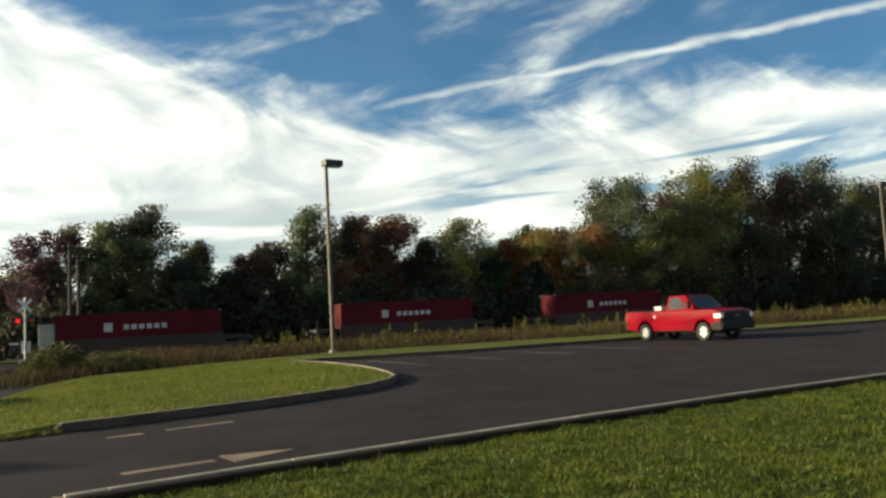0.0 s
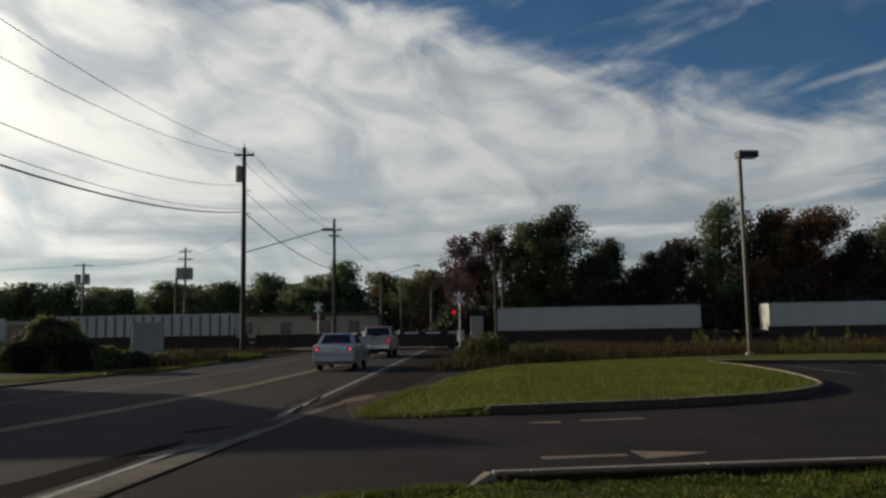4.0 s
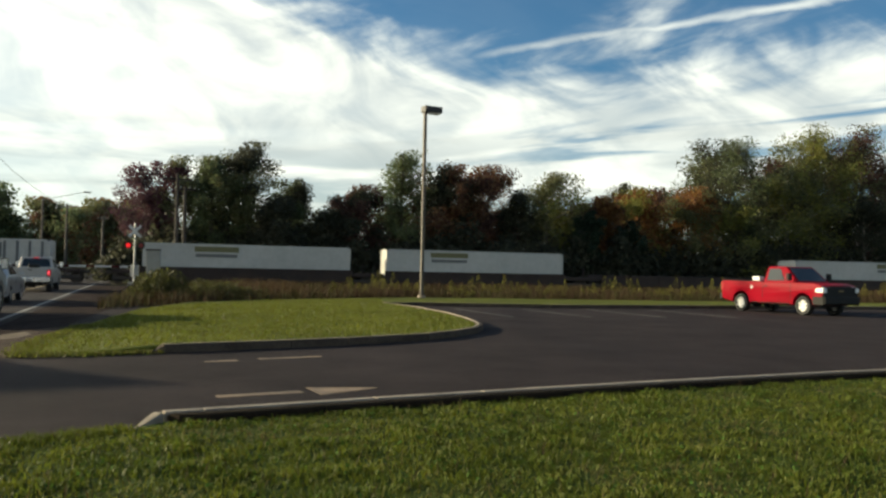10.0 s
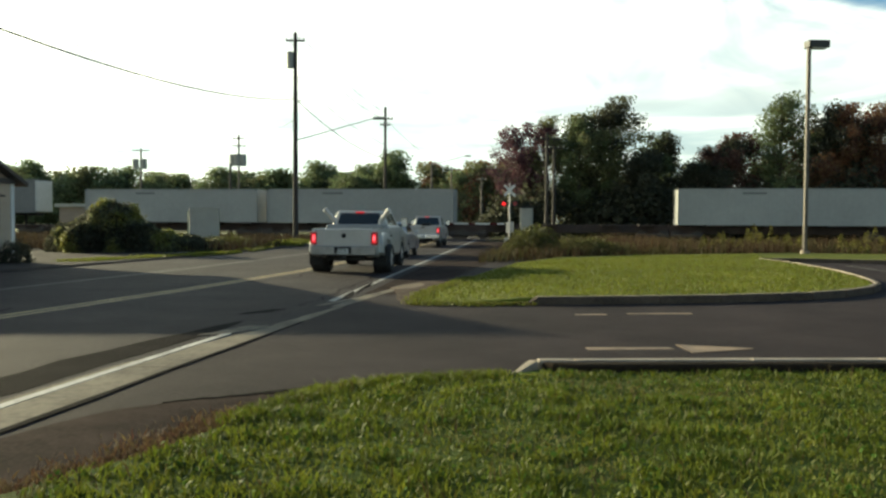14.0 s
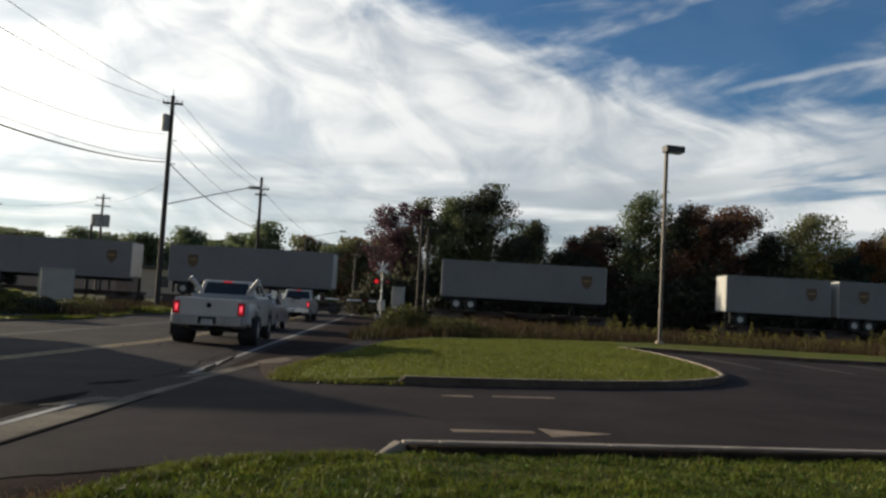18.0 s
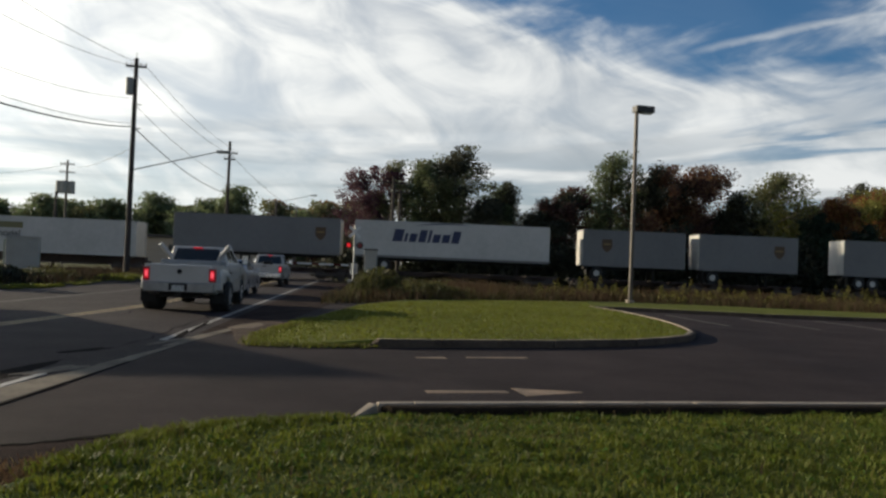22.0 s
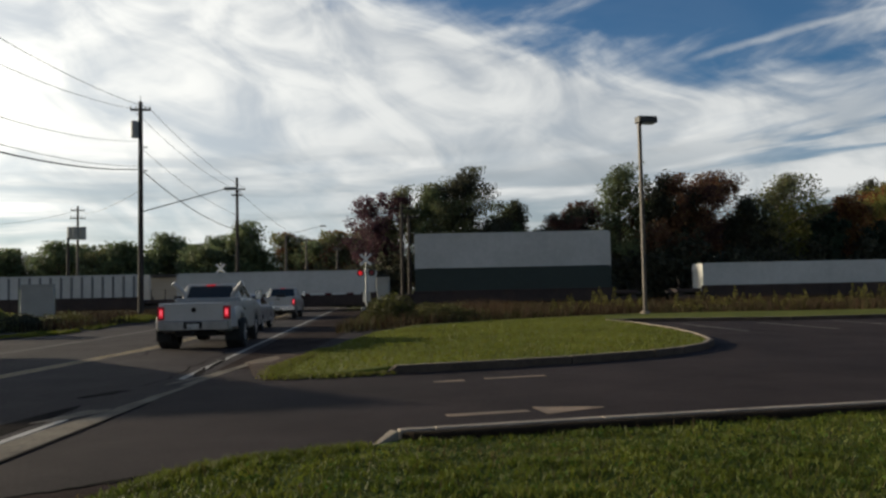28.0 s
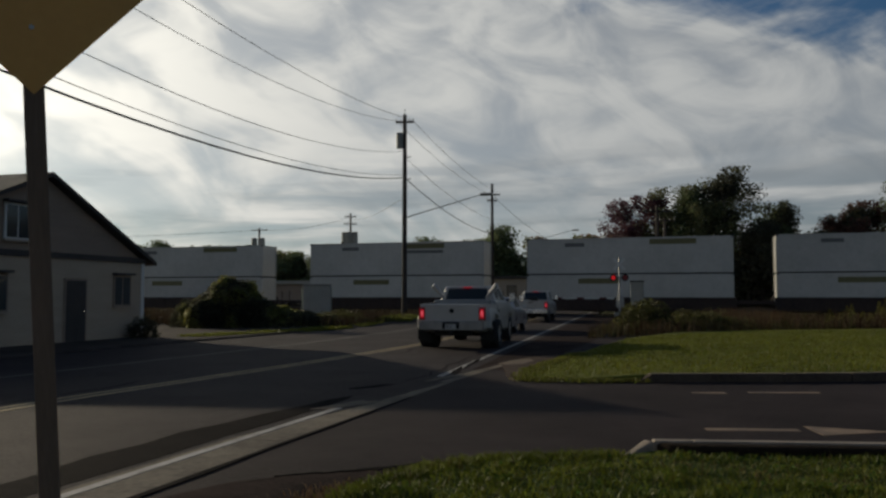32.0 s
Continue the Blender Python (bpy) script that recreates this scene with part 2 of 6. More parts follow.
M = {
    "asphalt": material("asphalt", (0.043, 0.0335, 0.0335), (0.0180, 0.0143, 0.0145), 0.85, spec=0.07, scale=0.55, fine=25, amount=0.9, bump=0.5, bump_scale=90),
    "old_asphalt": material("old_asphalt", (0.043, 0.0345, 0.0355), (0.0185, 0.0150, 0.0155), 0.85, spec=0.10, scale=0.5, fine=18, amount=0.9, bump=0.5, bump_scale=80),
    "patch": material("patch_asphalt", (0.015, 0.0122, 0.0125), (0.008, 0.0066, 0.0068), 0.95, spec=0.02, scale=1.2, fine=30, amount=0.9, bump=0.6, bump_scale=60),
    # near-black that paints the shade inside the asphalt's crevice
    "crevice_shade": material("black_crevice_shade", (0.011, 0.009, 0.008), (0.006, 0.005, 0.0045), 0.95, scale=6, fine=40, amount=1.0, bump=0.8, bump_scale=40, spec=0.02),
    "concrete": material("concrete", (0.19, 0.162, 0.125), (0.065, 0.055, 0.046), 0.85, spec=0.1, scale=1.1, fine=14, amount=1.0, bump=0.3, bump_scale=60),
    # island kerb: the shade on its near face is put into the colour
    "dark_kerb": material("shaded_kerb_concrete", (0.10, 0.076, 0.057), (0.042, 0.032, 0.025), 0.9, scale=1.6, fine=18, amount=1.0, bump=0.4, bump_scale=50, spec=0.2),
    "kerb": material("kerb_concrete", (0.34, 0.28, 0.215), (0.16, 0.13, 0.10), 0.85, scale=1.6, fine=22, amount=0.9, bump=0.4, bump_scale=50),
    "white_line": material("worn_white_paint", (0.34, 0.325, 0.305), (0.035, 0.032, 0.03), 0.75, scale=2.2, fine=14, amount=0.95),
    "bright_line": material("white_road_paint", (0.42, 0.40, 0.37), (0.16, 0.15, 0.14), 0.7, scale=1.5, fine=10, amount=0.9),
    "yellow_line": material("worn_yellow_paint", (0.33, 0.235, 0.09), (0.10, 0.08, 0.05), 0.7, scale=1.2, fine=10, amount=0.9),
    "faint_line": material("faint_white_paint", (0.110, 0.102, 0.096), (0.025, 0.022, 0.02), 0.8, scale=0.9, fine=9, amount=1.0),
    "arrow": material("faded_arrow_paint", (0.27, 0.185, 0.115), (0.075, 0.055, 0.042), 0.8, scale=2.0, fine=14, amount=0.95),
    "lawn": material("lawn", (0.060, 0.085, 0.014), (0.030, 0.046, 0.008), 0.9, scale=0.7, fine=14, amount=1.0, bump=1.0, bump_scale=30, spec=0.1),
    "field": material("field", (0.085, 0.085, 0.030), (0.055, 0.06, 0.022), 0.95, scale=0.05, fine=0.8, amount=1.0, bump=0.6, bump_scale=3, spec=0.1),
    "dirt": material("dirt", (0.050, 0.036, 0.032), (0.018, 0.0136, 0.0126), 0.95, scale=1.5, fine=25, amount=1.0, bump=1.0, bump_scale=35, spec=0.02),
    # soil core of the mound, and the painted shade behind the front kerb
    "soil_and_shade": material("soil_and_shade", (0.030, 0.022, 0.015), (0.014, 0.011, 0.008), 0.95, scale=2.5, fine=25, amount=1.0, bump=1.0, bump_scale=35, spec=0.05),
    "brown_soil": material("brown_soil", (0.088, 0.060, 0.044), (0.038, 0.027, 0.022), 0.95, scale=2.2, fine=22, amount=1.0, bump=0.9, bump_scale=30, spec=0.1),
    "gravel": material("gravel_shoulder", (0.085, 0.072, 0.064), (0.040, 0.034, 0.031), 0.95, scale=0.8, fine=14, amount=1.0, bump=0.9, bump_scale=24, spec=0.05),
    "rust_blade": material("dead_grass_blade", (0.150, 0.092, 0.050), (0.070, 0.046, 0.027), 0.8, scale=1.2, fine=8, amount=1.0, island=0.7, translucent=0.3, spec=0.2),
    "brown_weed": material("brown_weed_blade", (0.058, 0.040, 0.024), (0.026, 0.020, 0.013), 0.85, scale=0.2, fine=2, amount=1.0, island=0.8, translucent=0.3, spec=0.1),
    "sand": material("sandy_dirt", (0.19, 0.145, 0.105), (0.085, 0.064, 0.048), 0.95, scale=1.5, fine=20, amount=1.0, bump=0.8, bump_scale=30, spec=0.2),
    "ballast": material("ballast", (0.10, 0.085, 0.075), (0.045, 0.04, 0.036), 0.95, scale=3, fine=12, amount=1.0, bump=1.0, bump_scale=10),
    "rail": material("rail_steel", (0.14, 0.09, 0.06), (0.07, 0.045, 0.03), 0.6, 0.6, scale=3, fine=30),
    "tie": material("tie_wood", (0.07, 0.055, 0.045), (0.04, 0.03, 0.025), 0.9, scale=3, fine=30),
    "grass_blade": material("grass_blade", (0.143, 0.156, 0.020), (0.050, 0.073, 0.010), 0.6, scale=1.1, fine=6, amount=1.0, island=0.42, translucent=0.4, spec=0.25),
    "brown_blade": material("brownish_grass_blade", (0.17, 0.15, 0.045), (0.075, 0.08, 0.024), 0.7, scale=2.5, fine=8, amount=1.0, island=0.7, translucent=0.35, spec=0.2),
    "clover": material("clover_leaf", (0.075, 0.115, 0.020), (0.040, 0.070, 0.014), 0.7, scale=2.5, fine=12, amount=1.0, island=0.6, translucent=0.25, spec=0.08),
    # lit copies of the lawn and its blades, sun brightness in the colour
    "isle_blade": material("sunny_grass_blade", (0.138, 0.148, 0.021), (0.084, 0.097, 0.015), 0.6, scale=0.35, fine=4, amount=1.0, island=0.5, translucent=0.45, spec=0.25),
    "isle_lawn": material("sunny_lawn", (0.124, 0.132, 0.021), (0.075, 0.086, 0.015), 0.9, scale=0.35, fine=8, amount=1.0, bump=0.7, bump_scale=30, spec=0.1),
    "dry_blade": material("dry_blade", (0.082, 0.050, 0.026), (0.038, 0.024, 0.013), 0.8, scale=0.6, fine=6, amount=1.0, island=0.8, translucent=0.3, spec=0.2),
    "weed_blade": material("weed_blade", (0.058, 0.052, 0.017), (0.027, 0.025, 0.009), 0.8, scale=0.15, fine=2, amount=1.0, island=0.9, translucent=0.3, spec=0.2),
    "goldenrod": material("goldenrod_bloom", (0.135, 0.118, 0.030), (0.064, 0.062, 0.019), 0.8, scale=2, fine=12, island=0.6, translucent=0.3, spec=0.2),
    "bark": material("bark", (0.10, 0.080, 0.062), (0.05, 0.042, 0.035), 0.95, scale=2, fine=18, amount=1.0, bump=0.8, bump_scale=14, stretch=(1, 1, 0.25)),
    "pale_bark": material("pale_bark", (0.26, 0.23, 0.19), (0.13, 0.11, 0.09), 0.9, scale=2, fine=14, amount=1.0, bump=0.6, bump_scale=12, stretch=(1, 1, 0.3)),
    "pole_wood": material("dark_pole_wood", (0.045, 0.034, 0.028), (0.025, 0.02, 0.017), 0.85, scale=1.5, fine=25, amount=1.0, stretch=(3, 3, 0.3), bump=0.4, bump_scale=20),
    "grey_wood": material("weathered_pole_wood", (0.15, 0.125, 0.10), (0.08, 0.065, 0.055), 0.85, scale=1.5, fine=25, amount=1.0, stretch=(3, 3, 0.3), bump=0.4, bump_scale=20),
    "post_wood": material("sign_post_wood", (0.16, 0.10, 0.07), (0.09, 0.06, 0.045), 0.8, scale=3, fine=30, amount=1.0, stretch=(3, 3, 0.3), bump=0.4, bump_scale=20),
    "sign_orange": material("sign_sheeting", (0.55, 0.27, 0.05), (0.42, 0.20, 0.04), 0.5, scale=2, fine=25, amount=0.6),
    "galvanised": material("galvanised_steel", (0.38, 0.38, 0.37), (0.26, 0.26, 0.26), 0.5, 0.6, scale=3, fine=20),
    "lamp_pole": material("bronze_painted_pole", (0.095, 0.078, 0.063), (0.06, 0.05, 0.042), 0.6, 0.2, scale=2, fine=20),
    "dark_metal": material("dark_painted_metal", (0.03, 0.028, 0.027), (0.018, 0.017, 0.017), 0.5, 0.3, scale=3, fine=25),
    "black": material("black_rubber", (0.018, 0.018, 0.018), (0.010, 0.010, 0.010), 0.8, scale=5, fine=40),
    "lens": material("lamp_lens", (0.55, 0.55, 0.52), (0.45, 0.45, 0.43), 0.2, scale=5, fine=40, amount=0.3),
    "wire": material("black_cable", (0.02, 0.02, 0.02), None, 0.6),
    "grey_cabinet": material("grey_cabinet_paint", (0.33, 0.32, 0.285), (0.24, 0.23, 0.20), 0.6, scale=1.5, fine=16, amount=0.7),
    "green_cabinet": material("green_cabinet_paint", (0.21, 0.235, 0.17), (0.15, 0.17, 0.12), 0.6, scale=1.5, fine=16, amount=0.7),
    "white_paint": material("white_car_paint", (0.42, 0.395, 0.36), (0.30, 0.28, 0.25), 0.40, scale=1.3, fine=12, amount=0.5, coat=0.25),
    "silver_paint": material("silver_car_paint", (0.42, 0.43, 0.45), (0.34, 0.35, 0.37), 0.32, 0.5, scale=1.3, fine=12, amount=0.4, coat=0.6),
    "red_paint": material("red_car_paint", (0.235, 0.002, 0.012), (0.165, 0.0015, 0.009), 0.45, scale=1.3, fine=12, amount=0.6, spec=0.05),
    "chrome": material("chrome", (0.62, 0.62, 0.63), (0.5, 0.5, 0.5), 0.2, 1.0, scale=3, fine=20, amount=0.4),
    # darker copy of chrome: the rear bumper's shade is in its colour
    "shaded_chrome": material("shaded_chrome", (0.27, 0.265, 0.26), (0.17, 0.165, 0.16), 0.42, 0.7, scale=4, fine=20, amount=0.7),
    "rim": material("alloy_rim", (0.70, 0.68, 0.63), (0.55, 0.53, 0.5), 0.3, 0.7, scale=3, fine=20, amount=0.4),
    "white_rim": material("white_steel_rim", (0.80, 0.79, 0.76), (0.6, 0.59, 0.56), 0.35, scale=3, fine=20, amount=0.4),
    "trim": material("black_trim", (0.016, 0.0155, 0.015), (0.010, 0.0097, 0.0095), 0.65, spec=0.2, scale=3, fine=30),
    "grey_trim": material("grey_toolbox_metal", (0.24, 0.25, 0.26), (0.16, 0.165, 0.17), 0.5, 0.4, scale=2, fine=20),
    "car_glass": material("dark_car_glass", (0.020, 0.024, 0.028), (0.014, 0.016, 0.02), 0.08, scale=2, fine=10, spec=0.4),
    "tail": material("lit_tail_lamp", (0.7, 0.012, 0.03), (0.4, 0.008, 0.015), 0.3, fine=12, emit=0.42),
    "tail_core": material("lit_lamp_core", (0.9, 0.10, 0.14), (0.8, 0.05, 0.09), 0.3, fine=12, emit=1.1),
    "tail_off": material("tail_lamp_lens", (0.35, 0.01, 0.015), (0.25, 0.01, 0.012), 0.3),
    "flash": material("lit_red_flasher", (0.8, 0.012, 0.02), (0.7, 0.01, 0.015), 0.3, emit=0.5),
    "flash_dim": material("unlit_red_flasher", (0.25, 0.01, 0.015), (0.2, 0.01, 0.012), 0.3),
    "head": material("headlamp_lens", (0.75, 0.75, 0.72), (0.6, 0.6, 0.58), 0.15, 0.3),
    "plate": material("plate", (0.42, 0.42, 0.40), (0.3, 0.3, 0.3), 0.5),
    "box_white": material("white_container_paint", (0.50, 0.485, 0.455), (0.36, 0.35, 0.32), 0.6, scale=0.35, fine=3.5, amount=0.75, random=0.12),
    "box_grey": material("grey_trailer_paint", (0.145, 0.146, 0.147), (0.105, 0.106, 0.107), 0.55, scale=0.3, fine=3, amount=0.7, random=0.12),
    "box_pale": material("pale_container_paint", (0.30, 0.295, 0.28), (0.22, 0.215, 0.205), 0.55, scale=0.3, fine=3, amount=0.7, random=0.12),
    "box_red": material("red_container_paint", (0.088, 0.007, 0.012), (0.052, 0.005, 0.008), 0.75, spec=0.12, scale=0.4, fine=3, amount=0.8),
    "box_green": material("dark_green_container_paint", (0.011, 0.024, 0.019), (0.008, 0.016, 0.013), 0.6, scale=0.4, fine=3, amount=0.8),
    "rib": material("dark_post_grey", (0.15, 0.15, 0.15), (0.09, 0.09, 0.09), 0.7, scale=1, fine=10),
    "rail_car": material("rusty_rail_car_paint", (0.045, 0.026, 0.020), (0.020, 0.014, 0.013), 0.8, scale=0.6, fine=5, amount=0.9),
    "car_steel": material("wheel_steel", (0.06, 0.05, 0.045), (0.035, 0.03, 0.028), 0.6, 0.5, scale=2, fine=15),
    "navy": material("navy_lettering", (0.012, 0.022, 0.075), None, 0.5),
    "brown": material("brown_emblem", (0.075, 0.040, 0.014), None, 0.5),
    "gold": material("gold_emblem", (0.20, 0.13, 0.04), None, 0.5),
    "olive": material("olive_emblem", (0.155, 0.140, 0.060), None, 0.55),
    "white_mark": material("white_lettering", (0.42, 0.40, 0.39), None, 0.6),
    "siding": material("tan_siding", (0.42, 0.345, 0.265), (0.32, 0.26, 0.20), 0.75, scale=0.5, fine=8, amount=0.7, stretch=(1, 1, 6), bump=0.3, bump_scale=8),
    "brown_siding": material("brown_siding", (0.28, 0.215, 0.17), (0.20, 0.155, 0.125), 0.8, scale=0.5, fine=8, amount=0.8, stretch=(1, 1, 6), bump=0.3, bump_scale=8),
    "roofing": material("shingle_roof", (0.07, 0.06, 0.055), (0.045, 0.04, 0.037), 0.9, scale=1, fine=12, amount=0.9, bump=0.5, bump_scale=15),
    "white_wall": material("white_wall_paint", (0.60, 0.60, 0.58), (0.48, 0.48, 0.46), 0.7, scale=0.6, fine=8, amount=0.6),
    "pane": material("window_glass", (0.04, 0.05, 0.055), (0.025, 0.03, 0.035), 0.08, spec=0.7),
    "paper": material("litter_paper", (0.70, 0.68, 0.64), (0.5, 0.48, 0.45), 0.8),
}
LEAF = {}
# the dark leaf also puts shade into the low trees and brush
for leaf_name, a, b in (
    ("olive", (0.085, 0.086, 0.040), (0.052, 0.055, 0.028)), ("green", (0.068, 0.080, 0.038), (0.042, 0.052, 0.027)),
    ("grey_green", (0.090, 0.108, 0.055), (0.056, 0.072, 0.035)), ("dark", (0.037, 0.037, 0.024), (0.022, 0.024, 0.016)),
    ("purple", (0.062, 0.031, 0.039), (0.038, 0.021, 0.026)), ("rust", (0.105, 0.053, 0.030), (0.068, 0.040, 0.024)),
    ("orange", (0.128, 0.060, 0.023), (0.080, 0.041, 0.017)), ("yellow", (0.118, 0.115, 0.030), (0.072, 0.076, 0.023)),
    ("bush", (0.046, 0.046, 0.014), (0.026, 0.027, 0.010)), ("maroon", (0.066, 0.034, 0.027), (0.040, 0.023, 0.019)), ("conifer", (0.018, 0.030, 0.018), (0.012, 0.018, 0.012)),
):
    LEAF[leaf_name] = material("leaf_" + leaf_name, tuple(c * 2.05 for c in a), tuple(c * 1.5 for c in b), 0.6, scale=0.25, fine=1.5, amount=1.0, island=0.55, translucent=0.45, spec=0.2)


# ---- mesh helpers ----
def part(name, bm, mat, parent=None, label=""):
    """Links a bmesh as one mesh object under a thing or a part."""
    me = bpy.data.meshes.new(name)
    bm.to_mesh(me)
    bm.free()
    me.materials.append(M[mat] if isinstance(mat, str) else mat)
    ob = new(name, me)
    if parent is not None:
        ob.parent = parent
    if label:
        ob["label"] = label
    return ob


def thing(name, label, category, group="", kind="", at=None):
    ob = tagged(new(name), label, category, group, kind)
    if at is not None:
        ob.matrix_basis = at
    return ob


def box(x0, x1, y0, y1, z0, z1, bevel=0.0, bm=None):
    bm = bm or bmesh.new()
    made = bmesh.ops.create_cube(bm, size=1.0, matrix=Matrix.Translation(((x0 + x1) / 2, (y0 + y1) / 2, (z0 + z1) / 2)) @ Matrix.Diagonal((x1 - x0, y1 - y0, z1 - z0, 1)))
    if bevel:
        edges = list({e for v in made["verts"] for e in v.link_edges})
        bmesh.ops.bevel(bm, geom=edges, offset=bevel, segments=2, profile=0.5, affect="EDGES")
    return bm


def rod(p0, p1, r0, r1=None, seg=10, bm=None):
    bm = bm or bmesh.new()
    p0, p1 = Vector(p0), Vector(p1)
    d = p1 - p0
    m = Matrix.Translation((p0 + p1) / 2) @ d.to_track_quat("Z", "Y").to_matrix().to_4x4()
    bmesh.ops.create_cone(bm, cap_ends=True, segments=seg, radius1=r0, radius2=r0 if r1 is None else r1, depth=d.length, matrix=m)
    return bm


def prism(outline, z0, z1, bevel=0.0, bm=None):
    """A plan outline raised from z0 to z1."""
    bm = bm or bmesh.new()
    low = [bm.verts.new((x, y, z0)) for x, y in outline]
    face = bm.faces.new(low)
    top = bmesh.ops.extrude_face_region(bm, geom=[face])
    verts = [g for g in top["geom"] if isinstance(g, bmesh.types.BMVert)]
    bmesh.ops.translate(bm, verts=verts, vec=(0, 0, z1 - z0))
    bmesh.ops.recalc_face_normals(bm, faces=bm.faces)
    if bevel:
        edges = [e for e in bm.edges if all(abs(v.co.z - z1) < 1e-6 for v in e.verts)]
        bmesh.ops.bevel(bm, geom=edges, offset=bevel, segments=2, profile=0.5, affect="EDGES")
    return bm


def side_prism(outline, x0, x1, bevel=0.0, bm=None):
    """A side outline of (y, z) drawn across from x0 to x1."""
    bm = bm or bmesh.new()
    low = [bm.verts.new((x0, y, z)) for y, z in outline]
    face = bm.faces.new(low)
    top = bmesh.ops.extrude_face_region(bm, geom=[face])
    verts = [g for g in top["geom"] if isinstance(g, bmesh.types.BMVert)]
    bmesh.ops.translate(bm, verts=verts, vec=(x1 - x0, 0, 0))
    bmesh.ops.recalc_face_normals(bm, faces=bm.faces)
    if bevel:
        edges = [e for e in bm.edges if len(e.link_faces) == 2 and (abs(e.verts[0].co.x - e.verts[1].co.x) < 1e-6)]
        bmesh.ops.bevel(bm, geom=edges, offset=bevel, segments=2, profile=0.5, affect="EDGES")
    return bm


def smooth(ob, angle=40):
    for p in ob.data.polygons:
        p.use_smooth = True
    ob.data.set_sharp_from_angle(angle=radians(angle))
    return ob


def raw_mesh(name, verts, faces, mat, parent=None):
    """One mesh from numpy arrays, all faces with the same number of corners."""
    me = bpy.data.meshes.new(name)
    n = faces.shape[1]
    me.vertices.add(len(verts))
    me.vertices.foreach_set("co", verts.astype(np.float32).ravel())
    me.loops.add(faces.size)
    me.loops.foreach_set("vertex_index", faces.astype(np.int32).ravel())
    me.polygons.add(len(faces))
    me.polygons.foreach_set("loop_start", np.arange(0, faces.size, n, dtype=np.int32))
    me.update(calc_edges=True)
    me.materials.append(mat)
    ob = new(name, me)
    if parent is not None:
        ob.parent = parent
    return ob


def blades(name, x, y, z, height, width, lean, mat, rng, parent=None):
    """Grass blades or stems: each a bent two-step strip."""
    n = len(x)
    a = rng.uniform(0, 2 * np.pi, n)
    side = np.stack([np.cos(a), np.sin(a), np.zeros(n)], 1) * (width * rng.uniform(0.7, 1.3, n))[:, None] / 2
    b = rng.uniform(0, 2 * np.pi, n)
    h = height * rng.uniform(0.55, 1.25, n)
    tip = np.stack([np.cos(b), np.sin(b), np.zeros(n)], 1) * (lean * h * rng.uniform(0.1, 1.0, n))[:, None]
    base = np.stack([x, y, z], 1)
    up = np.stack([np.zeros(n), np.zeros(n), h], 1)
    v = np.stack([base - side, base + side, base + up * 0.6 + tip * 0.4 + side * 0.8, base + up * 0.6 + tip * 0.4 - side * 0.8, base + up + tip], 1).reshape(-1, 3)
    k = np.arange(n)[:, None] * 5
    tri = np.concatenate([k + [0, 1, 2], k + [0, 2, 3], k + [3, 2, 4]], 0)
    return raw_mesh(name, v, tri, mat, parent)


def leaves(name, centre, size, mat, rng, parent=None, flat=0.35):
    """Leaves or leaf sprays: bent diamonds about the given centres."""
    n = len(centre)
    d1 = rng.normal(size=(n, 3))
    d1[:, 2] *= 0.7
    d1 /= np.linalg.norm(d1, axis=1)[:, None]
    d2 = np.cross(d1, rng.normal(size=(n, 3)))
    d2 /= np.linalg.norm(d2, axis=1)[:, None]
    nrm = np.cross(d1, d2)
    s = (size * rng.uniform(0.55, 1.35, n))[:, None]
    v = np.stack([centre - d1 * s * 0.5, centre + d2 * s * 0.34 + nrm * s * flat * 0.3, centre + d1 * s * 0.5, centre - d2 * s * 0.34 + nrm * s * flat * 0.3], 1).reshape(-1, 3)
    q = np.arange(n)[:, None] * 4 + [0, 1, 2, 3]
    return raw_mesh(name, v, q, mat, parent)


# ---- ground, road and kerbs ----
def road_x(y, off=0.0):
    """The road runs slightly to the left; off is taken from its right edge line."""
    return -3.45 - 0.067 * y + off


def strip(y0, y1, off0, off1, z0, z1, bm=None):
    return prism([(road_x(y0, off0), y0), (road_x(y0, off1), y0), (road_x(y1, off1), y1), (road_x(y1, off0), y1)], z0, z1, bm=bm)


def setting(name, bm, mat, label="", parent=None):
    ob = part(name, bm, mat, parent)
    if parent is None:
        tagged(ob, label, "", "", "structure")
    return ob


